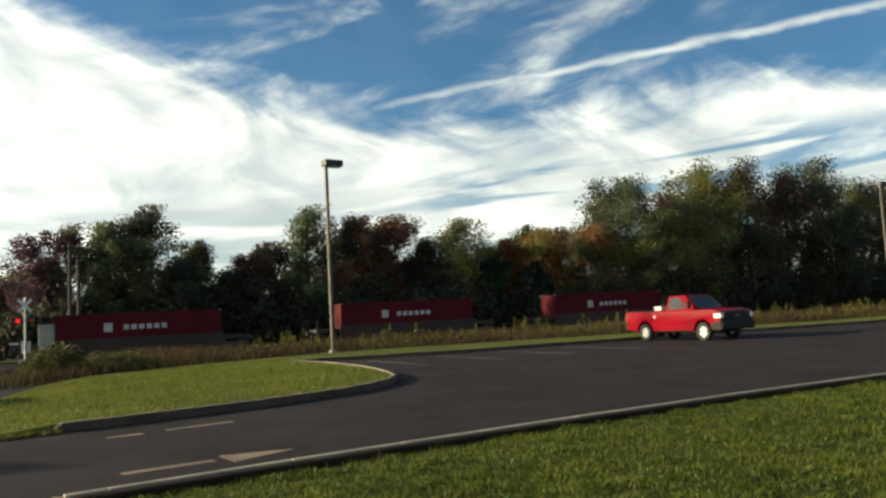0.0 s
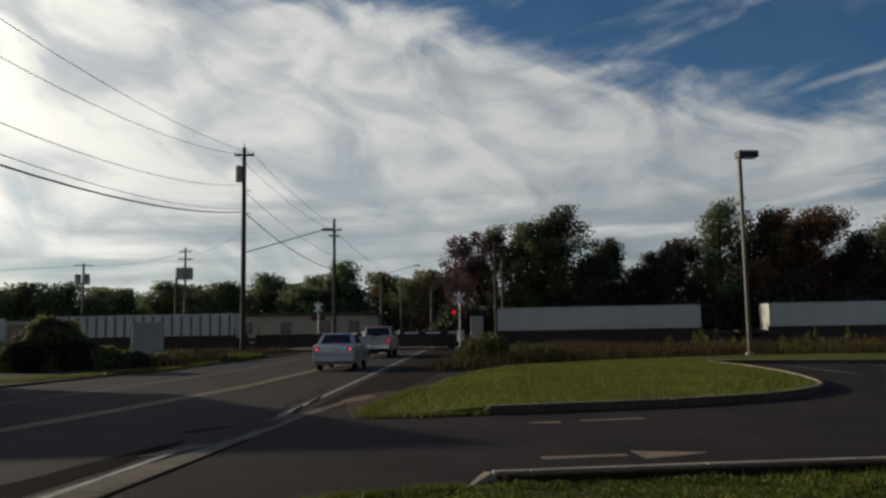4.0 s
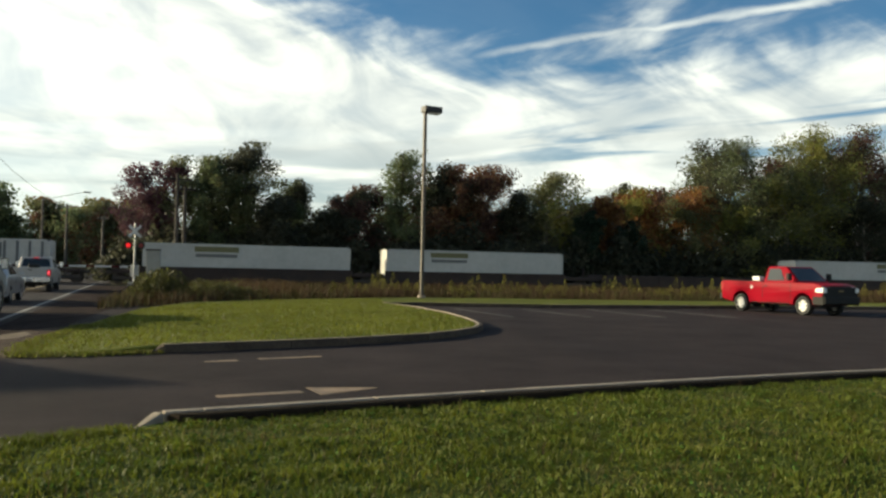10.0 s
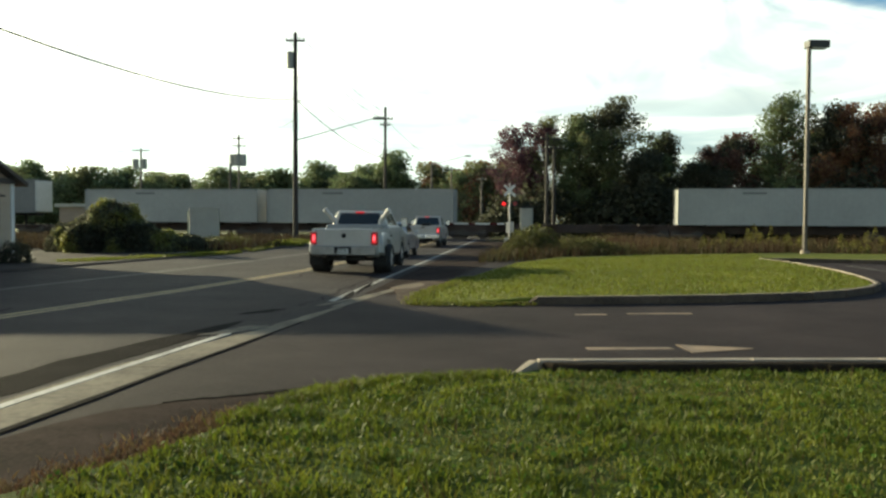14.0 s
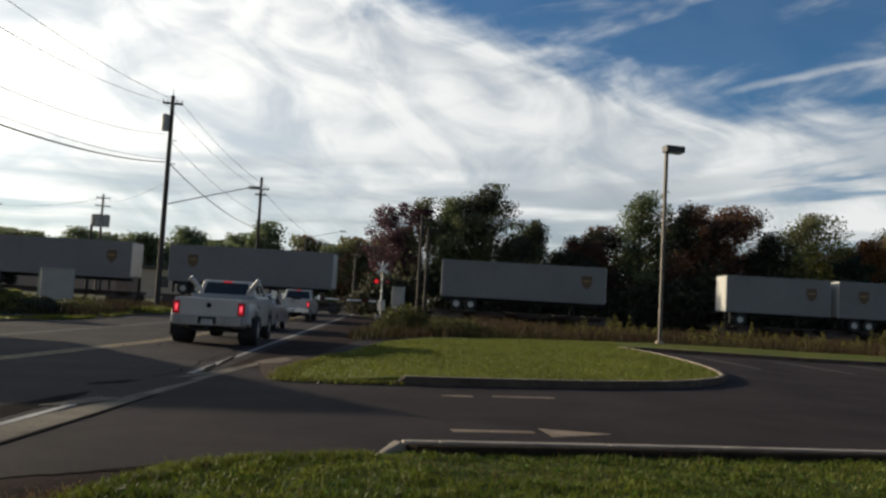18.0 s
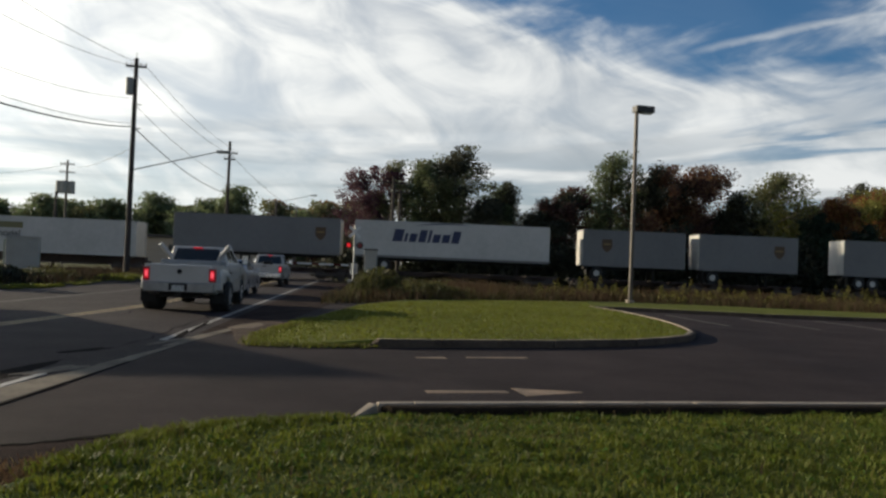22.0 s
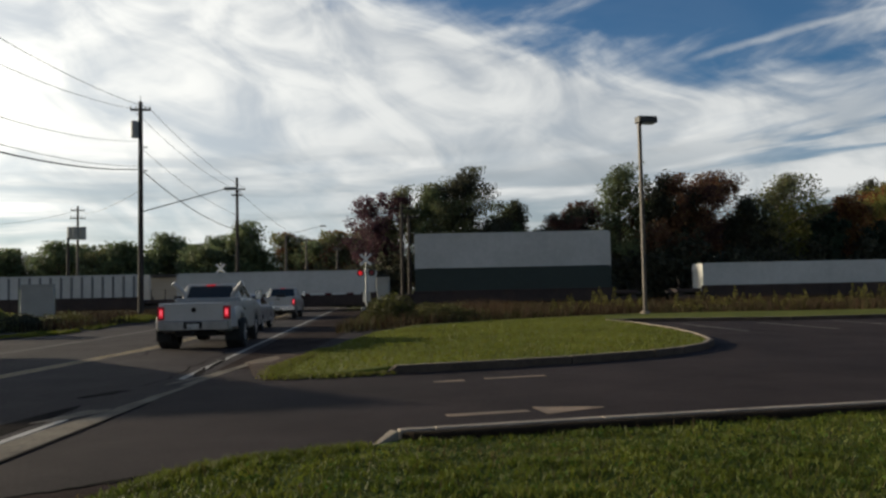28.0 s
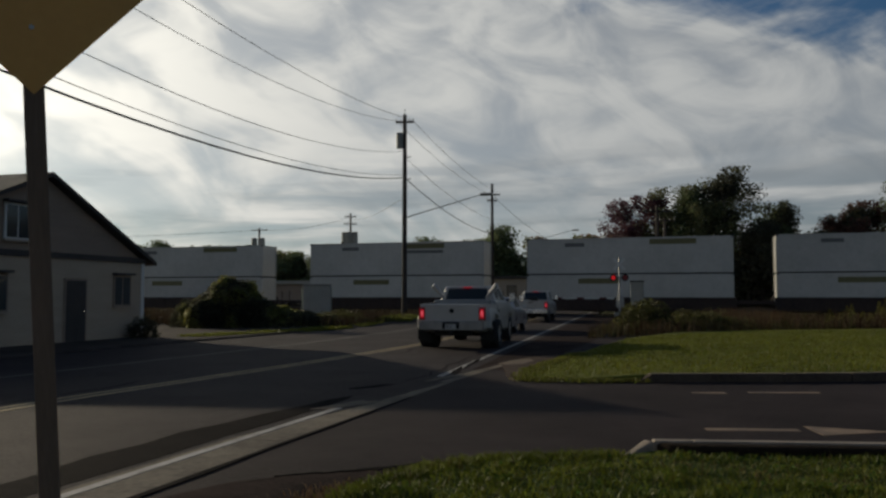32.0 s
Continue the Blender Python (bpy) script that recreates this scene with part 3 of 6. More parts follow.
def make_ground():
    bm = bmesh.new()
    bmesh.ops.create_grid(bm, x_segments=60, y_segments=60, size=2600)
    for v in bm.verts:
        v.co.z = -0.06
    setting("ground", bm, "field", "rough dull green and brown ground under the weeds")
    road = setting("road", strip(-70, 230, -8.9, 0.75, -0.055, 0.0), "old_asphalt", "two-lane worn grey asphalt road with cracks")
    lot = [(-3.94, -6), (70, -6), (70, 36), (-2.9, 36), (road_x(21, 0.75), 21), (road_x(14, 0.4), 14), (-3.92, 11.4)]
    setting("parking_lot", prism(lot, -0.055, 0.001), "asphalt", "dark asphalt parking lot and driveway")
    # paint on the road
    for y0, y1 in ((14.4, 30.0), (30.0, 66.0), (70, 140)):
        setting("edge_line", strip(y0, y1, -0.10, 0.03, 0.0, 0.004), "white_line", parent=road)
    def swept(name, ys, xs, width, mat):
        bm = bmesh.new()
        rows = [(float(np.interp(y, ys, xs)), y) for y in np.linspace(-40, 66, 54)]
        left, right = [bm.verts.new((x - width / 2, y, 0.004)) for x, y in rows], [bm.verts.new((x + width / 2, y, 0.004)) for x, y in rows]
        for i in range(len(rows) - 1):
            bm.faces.new((left[i], right[i], right[i + 1], left[i + 1]))
        setting(name, bm, mat, parent=road)

    swept("edge_line", [-40, 10, 23, 33, 66], [-12.6, -12.2, -11.7, -11.9, -14.4], 0.13, "faint_line")
    for off in (-0.12, 0.12):
        swept("centre_line", [-40, 10, 16, 23, 35, 66], [-10.2 + off, -8.7 + off, -8.25 + off, -7.95 + off, -8.5 + off, -10.6 + off], 0.11, "yellow_line")
    # dark patch and cracks beside the gutter
    setting("asphalt_patch", prism([(-5.22, -10), (-4.76, -10), (-4.73, 3.0), (-4.76, 5.0), (-4.72, 6.4), (-4.75, 7.6), (-4.70, 8.8), (-4.72, 10.0), (-4.76, 10.9), (-4.86, 11.3), (-5.0, 10.7), (-5.06, 10.0), (-5.20, 9.2), (-5.26, 8.4), (-5.38, 7.7), (-5.31, 7.0), (-5.38, 6.3), (-5.25, 5.4), (-5.30, 4.4), (-5.18, 3.0)], 0.0, 0.003), "patch", parent=road)
    rng = np.random.default_rng(5)
    for y0, off, n in ((13.5, -0.35, 16), (6.0, -5.0, 12), (20.0, -2.6, 14)):
        bm, pts = bmesh.new(), []
        for i in range(n):
            pts.append((road_x(y0 + i * 0.55, off) + rng.normal(0, 0.09), y0 + i * 0.55, rng.uniform(0.01, 0.035)))
        left = [bm.verts.new((x - w, y, 0.0035)) for x, y, w in pts]
        right = [bm.verts.new((x + w, y, 0.0035)) for x, y, w in pts]
        for i in range(n - 1):
            bm.faces.new((left[i], right[i], right[i + 1], left[i + 1]))
        setting("crack", bm, "patch", parent=road)
    # pale concrete gutter
    gutter = tagged(new("gutter"), "pale concrete gutter strip along the road", "", "", "structure")
    y = -19.5
    while y < 11.0:
        step = 3.0
        lx, rx = (lambda q: float(np.interp(q, [6, 8, 9.6, 11.2], [-4.62, -4.60, -4.48, -4.02]))), (lambda q: float(np.interp(q, [6, 8, 11.2], [-4.00, -3.97, -3.95])))
        e = y + step - 0.02
        bm = prism([(lx(y), y), (rx(y), y), (rx(e), e), (lx(e), e)], -0.05, 0.010)
        part("slab", bm, "concrete", gutter)
        y += step
    setting("edge_line", prism([(-4.63, -40), (-4.49, -40), (-4.42, 9.9), (-4.52, 9.9)], 0.0, 0.0135), "bright_line", parent=road)
    setting("edge_line", prism([(-4.16, 13.4), (-3.98, 13.5), (-3.86, 15.6), (-3.70, 18.3), (-3.80, 18.5), (-3.98, 16.8), (-4.12, 15.6)], 0.0, 0.006), "concrete", parent=road)
    part("joint", prism([(-4.0, -20), (-3.93, -20), (-3.925, 4.0), (-3.90, 6.0), (-3.93, 7.2), (-3.91, 9.0), (-3.93, 11.3), (-3.95, 11.3), (-3.965, 9.0), (-3.98, 7.4), (-3.97, 6.0), (-4.0, 4.2)], 0.0, 0.0125), "patch", gutter)
    # stains, broken edges and dusty spots in the asphalt
    def blot(x, y, rx, ry, turn, mat, z, seed):
        c, s = math.cos(radians(turn)), math.sin(radians(turn))
        pts = []
        for i in range(22):
            a = 2 * math.pi * i / 22
            q = 1 + 0.55 * noise.noise((math.cos(a) * 1.7 + seed, math.sin(a) * 1.7, seed * 0.37)) + 0.25 * noise.noise((math.cos(a) * 5 + seed, math.sin(a) * 5, 2.0))
            u, v = rx * q * math.cos(a), ry * q * math.sin(a)
            pts.append((x + u * c - v * s, y + u * s + v * c))
        setting("asphalt_patch", prism(pts, -0.02, z), mat, parent=road)

    for i, (x, y, rx, ry, turn) in enumerate(((-5.02, 12.45, 0.48, 0.13, 68), (-4.45, 15.6, 0.9, 0.08, 100), (-4.62, 17.5, 1.2, 0.06, 97))):
        blot(x, y, rx, ry, turn, "patch", 0.0042, 3.1 * i + 1)
    for i, (x, y, rx, ry, turn) in enumerate(((-4.45, 10.3, 0.55, 0.16, 70), (-4.12, 11.3, 0.5, 0.07, 78), (-4.05, 12.6, 0.8, 0.05, 82), (-4.28, 14.3, 0.7, 0.09, 80))):
        blot(x, y, rx, ry, turn, "concrete", 0.0145 if i == 0 else 0.0062, 2.3 * i + 40)
    # driveway paint: a long bar, an arrow head and fainter marks
    lotp = bpy.data.objects["parking_lot"]

    def bar(x0, y0, x1, y1, w0, w1, mat):
        d = Vector((x1 - x0, y1 - y0, 0)).normalized()
        n = Vector((-d.y, d.x, 0))
        a, b = Vector((x0, y0, 0)), Vector((x1, y1, 0))
        pts = [a - n * w0, b - n * w1, b + n * w1, a + n * w0]
        setting("paint_mark", prism([(p.x, p.y) for p in pts], -0.004, 0.0055), mat, parent=lotp)

    bar(0.18, 9.58, 1.18, 9.80, 0.085, 0.085, "arrow")
    bar(1.32, 9.82, 2.14, 9.98, 0.31, 0.02, "arrow")
    bar(0.90, 13.39, 1.95, 13.68, 0.075, 0.075, "arrow")
    bar(0.05, 13.10, 0.55, 13.22, 0.05, 0.10, "arrow")
    for x in (9.85, 12.75, 15.65, 18.6):
        bar(x + 0.15, 25.0, x - 0.2, 30.4, 0.05, 0.05, "faint_line")
    # grass island joined to the strip behind the lot
    front = [(-0.66, 14.60), (0.50, 14.95), (1.57, 15.30), (2.71, 15.72), (3.93, 16.35), (4.60, 16.72), (5.42, 17.42), (6.28, 18.45), (6.82, 19.55), (7.12, 20.75), (7.40, 22.6), (7.62, 25.0), (7.60, 29.3), (7.1, 32.4), (8.6, 32.9), (14.3, 31.6), (24.0, 32.2), (70, 32.2)]
    island = [(-2.70, 14.02), (-2.05, 14.12), (-1.25, 14.35)] + front + [(70, 37.6), (30.0, 37.6), (10.0, 39.4), (2.5, 34.6), (-0.6, 31.6), (-1.9, 28.2), (-2.45, 24.6), (-2.8, 19.7), (-2.98, 16.6), (-2.9, 14.9)]
    bm = prism(island, -0.05, 0.13, 0.05)
    for v in bm.verts:
        if v.co.z > 0:
            v.co.z *= min(1.0, max(0.12, (v.co.x + 3.1) / 2.4))
    bmesh.ops.triangulate(bm, faces=[f for f in bm.faces if len(f.verts) > 4])
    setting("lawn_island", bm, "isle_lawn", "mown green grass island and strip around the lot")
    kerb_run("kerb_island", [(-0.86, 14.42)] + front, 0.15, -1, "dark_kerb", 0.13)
    # foreground lawn, rising a little behind its kerb
    edge = [(-0.60, 7.60), (-0.32, 7.90), (0.04, 7.98), (1.80, 8.36), (3.1, 8.62), (5.7, 9.10), (9.0, 9.62), (13.3, 10.1), (27.0, 11.2), (55.0, 13.0)]
    shore = [(-9.0, -8.0), (-4.4, 1.5), (-2.95, 3.8), (-2.6, 4.65), (-2.42, 5.4), (-2.14, 6.45), (-1.75, 6.95), (-1.15, 7.25)]
    setting("lawn_front", prism(shore + edge + [(55, -8)], -0.05, 0.05, 0.03), "lawn", "mown front lawn of thick green grass")
    kerb_run("kerb_front", edge, 0.135, 1, "kerb", 0.12)
    # added bank: its dark colour stands for the shade on the kerb's back
    back = [(x + 0.03, y - 0.01) for x, y in edge[1:]]
    inner = [(edge[1][0] + 0.14, edge[1][1] - 0.10)] + [(x + 0.05, y - 0.20) for x, y in edge[2:]]
    setting("shade_bank", prism(back + list(reversed(inner)), -0.05, 0.126, 0.03), "soil_and_shade", "dark bank painting the shade on the kerb's back")
    # bare soil along the drive's edge
    setting("soil_edge", prism([(-9.5, -8), (-3.9, -8), (-3.9, 4.6), (-3.72, 5.3), (-3.55, 5.75), (-3.2, 6.10), (-2.85, 6.36), (-2.6, 6.55), (-2.2, 6.93), (-1.7, 7.32), (-1.1, 7.5), (-2.9, 2.5)], -0.05, 0.006), "dirt", "dark bare soil beside the lawn")
    # black crevice where the asphalt breaks off: a flat strip coloured as its shade
    rng = np.random.default_rng(8)
    ys = np.linspace(0, 1, 30)
    cx, cy = np.interp(ys, [0, 0.35, 0.6, 1], [-3.30, -2.85, -2.6, -2.12]), np.interp(ys, [0, 0.35, 0.6, 1], [6.06, 6.38, 6.57, 7.00])
    wide = (0.016 + 0.085 * np.clip(ys * 1.3, 0, 1)) * rng.uniform(0.5, 1.2, 30) * np.where(ys > 0.95, 0.5, 1)
    cy = cy + rng.normal(0, 0.012, 30)
    setting("crack", prism([(a, b - w) for a, b, w in zip(cx, cy, wide)] + [(a, b + 0.6 * w) for a, b, w in zip(cx[::-1], cy[::-1], wide[::-1])], -0.02, 0.0105), "crevice_shade", "black crevice at the broken asphalt edge")
    setting("soil_patch", prism([(-3.95, 17.4), (-3.62, 16.2), (-3.32, 15.0), (-2.95, 13.95), (-2.35, 13.95), (-2.6, 14.4), (-2.85, 16.0), (-2.75, 18.6), (-3.2, 20.4), (-3.75, 19.4)], -0.05, 0.012), "brown_soil", "brown worn patch at the island's edge")
    setting("sand_patch", prism([(-4.02, 17.4), (-3.78, 17.1), (-3.45, 17.5), (-3.40, 18.4), (-3.62, 19.0), (-3.9, 18.4)], -0.05, 0.016), "sand", "pale sandy spot at the roadside")
    setting("shoulder", prism([(road_x(16, 0.3), 16), (-3.2, 16), (-3.0, 30), (road_x(61, 3.6), 61), (road_x(61, 0.3), 61)], -0.05, 0.004), "dirt", "dark gravelly shoulder")
    # far verge across the road
    verge = [(road_x(6, -12.0), 6), (road_x(6, -16), 6), (-40, 30), (-40, 59), (road_x(59, -9.2), 59), (road_x(44, -9.2), 44), (road_x(30, -9.9), 30), (road_x(20, -11), 20)]
    setting("verge", prism(verge, -0.05, 0.06, 0.05), "gravel", "rough gravelly verge across the road")
    setting("far_apron", prism([(road_x(-40, -8.9), -40), (road_x(46, -8.9), 46), (road_x(30, -10.2), 30), (road_x(20, -12), 20), (-22, 18), (-34, 6), (-34, -40)], -0.052, -0.002), "old_asphalt", "grey asphalt forecourt across the road")


def kerb_run(name, line, top, side, mat="kerb", w=0.15):
    """A concrete kerb in lengths along a line, its first length ramped down; side tells on which hand the lawn lies."""
    run = tagged(new(name), "weathered concrete kerb along the grass", "", "", "structure")
    for k, ((xa, ya), (xb, yb)) in enumerate(zip(line, line[1:])):
        n = max(1, min(14, round(math.hypot(xb - xa, yb - ya) / 1.8)))
        for i in range(n):
            a = Vector((xa + (xb - xa) * i / n, ya + (yb - ya) * i / n, 0))
            b = Vector((xa + (xb - xa) * (i + 1) / n, ya + (yb - ya) * (i + 1) / n, 0))
            d = (b - a).normalized()
            out = Vector((-d.y, d.x, 0)) * side * w
            g = d * 0.004
            pts = [a + g, b - g, b - g + out, a + g + out * (0.3 if k == 0 else 1.0)]
            if side < 0:
                pts.reverse()
            bm = prism([(p.x, p.y) for p in pts], -0.05, top, 0.014)
            if k == 0:
                for v in bm.verts:
                    if v.co.z > 0:
                        u = (v.co - a).dot(d) / (b - a).length
                        v.co.z *= 0.04 + 0.96 * min(1.0, max(0.0, u))
            part("kerbstone", bm, mat, run)
            # pale cap stands for the sunlit top edge of the darkened kerb
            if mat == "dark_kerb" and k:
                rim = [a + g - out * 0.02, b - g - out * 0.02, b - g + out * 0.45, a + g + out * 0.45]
                part("lit_arris", prism([(p.x, p.y) for p in (rim if side > 0 else rim[::-1])], top - 0.012, top + 0.005), "kerb", run)


make_ground()


# ---- railway ----
TRACK_Y = 67.5


def make_track():
    bm = side_prism([(-3.4, -0.06), (3.4, -0.06), (1.7, 0.0), (-1.7, 0.0)], -900, 900)
    bm.transform(Matrix.Translation((0, TRACK_Y, -0.12)))
    track = setting("railway_bed", bm, "ballast", "dark ballast bed of the railway")
    for s in (-0.7175, 0.7175):
        setting("steel_rail", box(-900, 900, TRACK_Y + s - 0.035, TRACK_Y + s + 0.035, -0.12, 0.03), "rail", parent=track)
    tie = box(-0.11, 0.11, -1.3, 1.3, -0.2, -0.10)
    first = part("sleeper", tie, "tie", track)
    first.location = (-60, TRACK_Y, 0)
    for i in range(1, 230):
        ob = bpy.data.objects.new("sleeper", first.data)
        scene.collection.objects.link(ob)
        ob.parent = track
        ob.location = (-60 + i * 0.62, TRACK_Y, 0)
    # planked crossing
    for k in range(5):
        setting("crossing_plank", box(road_x(67.5, -9.2), road_x(67.5, 1.2), TRACK_Y - 1.9 + k * 0.78, TRACK_Y - 1.2 + k * 0.78, -0.1, 0.012, 0.01), "tie", parent=track)


make_track()


# ---- plants ----
def inside(poly, x, y):
    hit = np.zeros(len(x), bool)
    for (xa, ya), (xb, yb) in zip(poly, poly[1:] + poly[:1]):
        c = (ya > y) != (yb > y)
        hit ^= c & (x < (xb - xa) * (y - ya) / ((yb - ya) or 1e-9) + xa)
    return hit


def make_lawns():
    rng = np.random.default_rng(11)
    front = [(-2.9, 3.8), (-2.55, 4.65), (-2.40, 5.4), (-2.12, 6.45), (-1.72, 6.98), (-1.12, 7.26), (-0.60, 7.52), (-0.22, 7.72), (1.8, 8.14), (5.7, 8.88), (13.3, 9.88), (18.3, 10.25), (14, 2.0), (-1.5, 2.0)]
    n = 360000
    x, y = rng.uniform(-3.2, 20, n), 2.0 + 9 * rng.uniform(0, 1, n) ** 1.2
    keep = inside(front, x, y) & (rng.uniform(0, 1, n) < np.clip(9.0 / (2 + np.hypot(x, y)), 0, 1))
    x, y = x[keep], y[keep]
    patch = np.array([noise.noise((a * 0.9, b * 0.9, 0)) for a, b in zip(x[::1], y[::1])])
    fine = np.array([noise.noise((a * 3.1, b * 3.1, 5)) for a, b in zip(x, y)])
    h = np.clip(0.058 + 0.022 * patch + 0.045 * fine, 0.046, 0.15)
    brown = fine * 0.6 + patch * 0.8 + rng.normal(0, 0.22, len(x)) < -0.50
    for nm, sel, mt, lab in (("front_grass", ~brown, "grass_blade", "dense green grass blades of the front lawn"), ("brown_grass", brown, "brown_blade", "thin brownish grass blades in the front lawn")):
        tagged(blades(nm, x[sel], y[sel], np.full(sel.sum(), 0.03), h[sel], 0.014, 0.9, M[mt], rng), lab, "grass", "", "stuff")
    # sparser blades under and behind the viewer
    near = [(-4.3, 1.5), (-2.95, 3.7), (-1.5, 2.0), (14, 2.0), (18, -5), (-7.4, -5)]
    gx, gy = rng.uniform(-7.4, 18, 110000), rng.uniform(-5, 3.7, 110000)
    keep = inside(near, gx, gy)
    gx, gy = gx[keep], gy[keep]
    tagged(blades("lawn_grass", gx, gy, np.full(len(gx), 0.03), 0.062, 0.014, 0.9, M["grass_blade"], rng), "green grass blades of the front lawn", "grass", "", "stuff")
    # clover and other broad leaves in patches
    c = rng.uniform(0, 1, len(x)) < np.where(fine > 0.25, 0.08, 0.008)
    cx, cy = x[c], y[c]
    pts = np.stack([np.repeat(cx, 3) + rng.normal(0, 0.02, 3 * len(cx)), np.repeat(cy, 3) + rng.normal(0, 0.02, 3 * len(cx)), 0.06 + rng.uniform(0, 0.045, 3 * len(cx))], 1)
    tagged(leaves("clover", pts, 0.035, M["clover"], rng), "dark clover and broad-leaved weeds in the lawn", "weeds", "", "stuff")
    k = rng.uniform(0, 1, len(x)) < 0.012
    blades("dry_grass", x[k], y[k], np.full(k.sum(), 0.035), 0.13, 0.007, 1.2, M["dry_blade"], rng)
    tagged(bpy.data.objects["dry_grass"], "scattered pale dry grass stalks in the lawn", "grass", "", "stuff")
    isle = [(-2.66, 14.1), (-0.7, 14.7), (1.57, 15.4), (3.93, 16.45), (5.42, 17.5), (6.28, 18.55), (6.9, 20.0), (7.3, 22.6), (7.5, 26), (7.3, 32.4), (8, 37), (2.5, 34), (-1.9, 28), (-2.75, 20), (-2.95, 16.5)]
    n = 60000
    x, y = rng.uniform(-3.6, 8, n), rng.uniform(14.2, 37, n)
    keep = inside(isle, x, y)
    x, y = x[keep], y[keep]
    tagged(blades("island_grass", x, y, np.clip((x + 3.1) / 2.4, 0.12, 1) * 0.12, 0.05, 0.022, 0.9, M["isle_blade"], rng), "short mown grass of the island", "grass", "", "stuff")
    # straggling edge where lawn meets soil: dead near the viewer, green further on
    t = rng.uniform(0, 1, 5200) ** 1.2
    ex = np.interp(t, np.linspace(0, 1, 5), [-3.4, -2.95, -2.68, -2.50, -2.36]) + rng.normal(0, 0.16, 5200)
    ey = np.interp(t, np.linspace(0, 1, 5), [2.7, 3.6, 4.5, 5.3, 5.8]) + rng.normal(0, 0.16, 5200)
    tagged(blades("edge_grass", ex, ey, np.full(5200, 0.01), 0.050, 0.012, 1.3, M["rust_blade"], rng), "straggling brown dead grass at the lawn's edge", "grass", "", "stuff")
    t = rng.uniform(0, 1, 4200)
    ex = np.interp(t, np.linspace(0, 1, 6), [-2.42, -2.28, -2.10, -1.74, -1.14, -0.62]) + rng.normal(0, 0.07, 4200)
    ey = np.interp(t, np.linspace(0, 1, 6), [5.4, 6.0, 6.5, 7.0, 7.30, 7.54]) + rng.normal(0, 0.07, 4200)
    tagged(blades("lawn_fringe", ex, ey, np.full(4200, 0.01), 0.085, 0.014, 1.1, M["grass_blade"], rng), "ragged green grass at the lawn's edge", "grass", "", "stuff")
    t = rng.uniform(0, 1, 5200)
    ex = np.interp(t, np.linspace(0, 1, 6), [-2.65, -2.85, -2.98, -2.75, -1.7, -0.8]) + rng.normal(0, 0.11, 5200)
    ey = np.interp(t, np.linspace(0, 1, 6), [21.0, 18.0, 15.9, 14.1, 14.2, 14.5]) + rng.normal(0, 0.11, 5200)
    half = np.arange(5200) % 2 == 0
    tagged(blades("island_edge_grass", ex[half], ey[half], np.full(2600, 0.01), 0.07, 0.022, 1.0, M["isle_blade"], rng), "ragged grass at the island's worn edge", "grass", "", "stuff")
    tagged(blades("island_dry_grass", ex[~half], ey[~half], np.full(2600, 0.01), 0.06, 0.020, 1.1, M["brown_blade"], rng), "brownish grass at the island's worn edge", "grass", "", "stuff")


make_lawns()


def make_weeds():
    rng = np.random.default_rng(21)
    band = [(-3.4, 28.6), (-1.2, 30.9), (2.5, 34.9), (10.0, 39.6), (30, 37.8), (92, 37.8), (110, 60), (-4.2, 60.0)]
    n = 140000
    x, y = rng.uniform(-5, 110, n), 28 + 32 * rng.uniform(0, 1, n) ** 1.3
    keep = inside(band, x, y)
    x, y = x[keep], y[keep]
    big = np.array([noise.noise((a * 0.16, b * 0.16, 3)) for a, b in zip(x, y)])
    h = np.clip(0.55 + 0.5 * big, 0.22, 1.1)
    dry = big + rng.normal(0, 0.25, len(x)) > -0.02
    zero = np.full(len(x), -0.05)
    tagged(blades("weeds", x[~dry], y[~dry], zero[~dry], h[~dry], 0.032, 0.6, M["weed_blade"], rng), "tall olive weeds before the railway", "weeds", "", "stuff")
    tagged(blades("dry_weeds", x[dry], y[dry], zero[dry], h[dry], 0.030, 0.7, M["dry_blade"], rng), "tan dry grass before the railway", "weeds", "", "stuff")
    # goldenrod in bloom along the front of the band
    m = 420
    gx = rng.uniform(6, 85, m)
    gy = np.where(gx < 10, 35 + (gx - 2.5) * 0.6, 39.2) + rng.uniform(0.2, 5.5, m)
    gh = 0.62 + 0.60 * rng.uniform(0, 1, m) ** 1.8 + 0.25 * np.sin(gx * 0.9)
    pts = []
    for a, b, c in zip(gx, gy, gh):
        k = 60
        u = rng.uniform(0, 1, k)
        r = 0.16 * (1 - u) ** 0.7
        th = rng.uniform(0, 2 * np.pi, k)
        pts.append(np.stack([a + r * np.cos(th), b + r * np.sin(th), c * 0.55 + u * c * 0.5], 1))
    tagged(leaves("goldenrod", np.concatenate(pts), 0.085, M["goldenrod"], rng), "yellow-green goldenrod plumes in the weeds", "weeds", "", "stuff")
    # far verge weeds on the other side of the road
    n = 26000
    x, y = rng.uniform(-60, -12, n), rng.uniform(34, 60, n)
    keep = x < road_x(y, -9.6)
    x, y = x[keep], y[keep]
    tagged(blades("verge_weeds", x, y, np.full(len(x), -0.02), 0.55, 0.05, 0.6, M["brown_weed"], rng), "dark brown weeds on the far verge", "weeds", "", "stuff")


make_weeds()


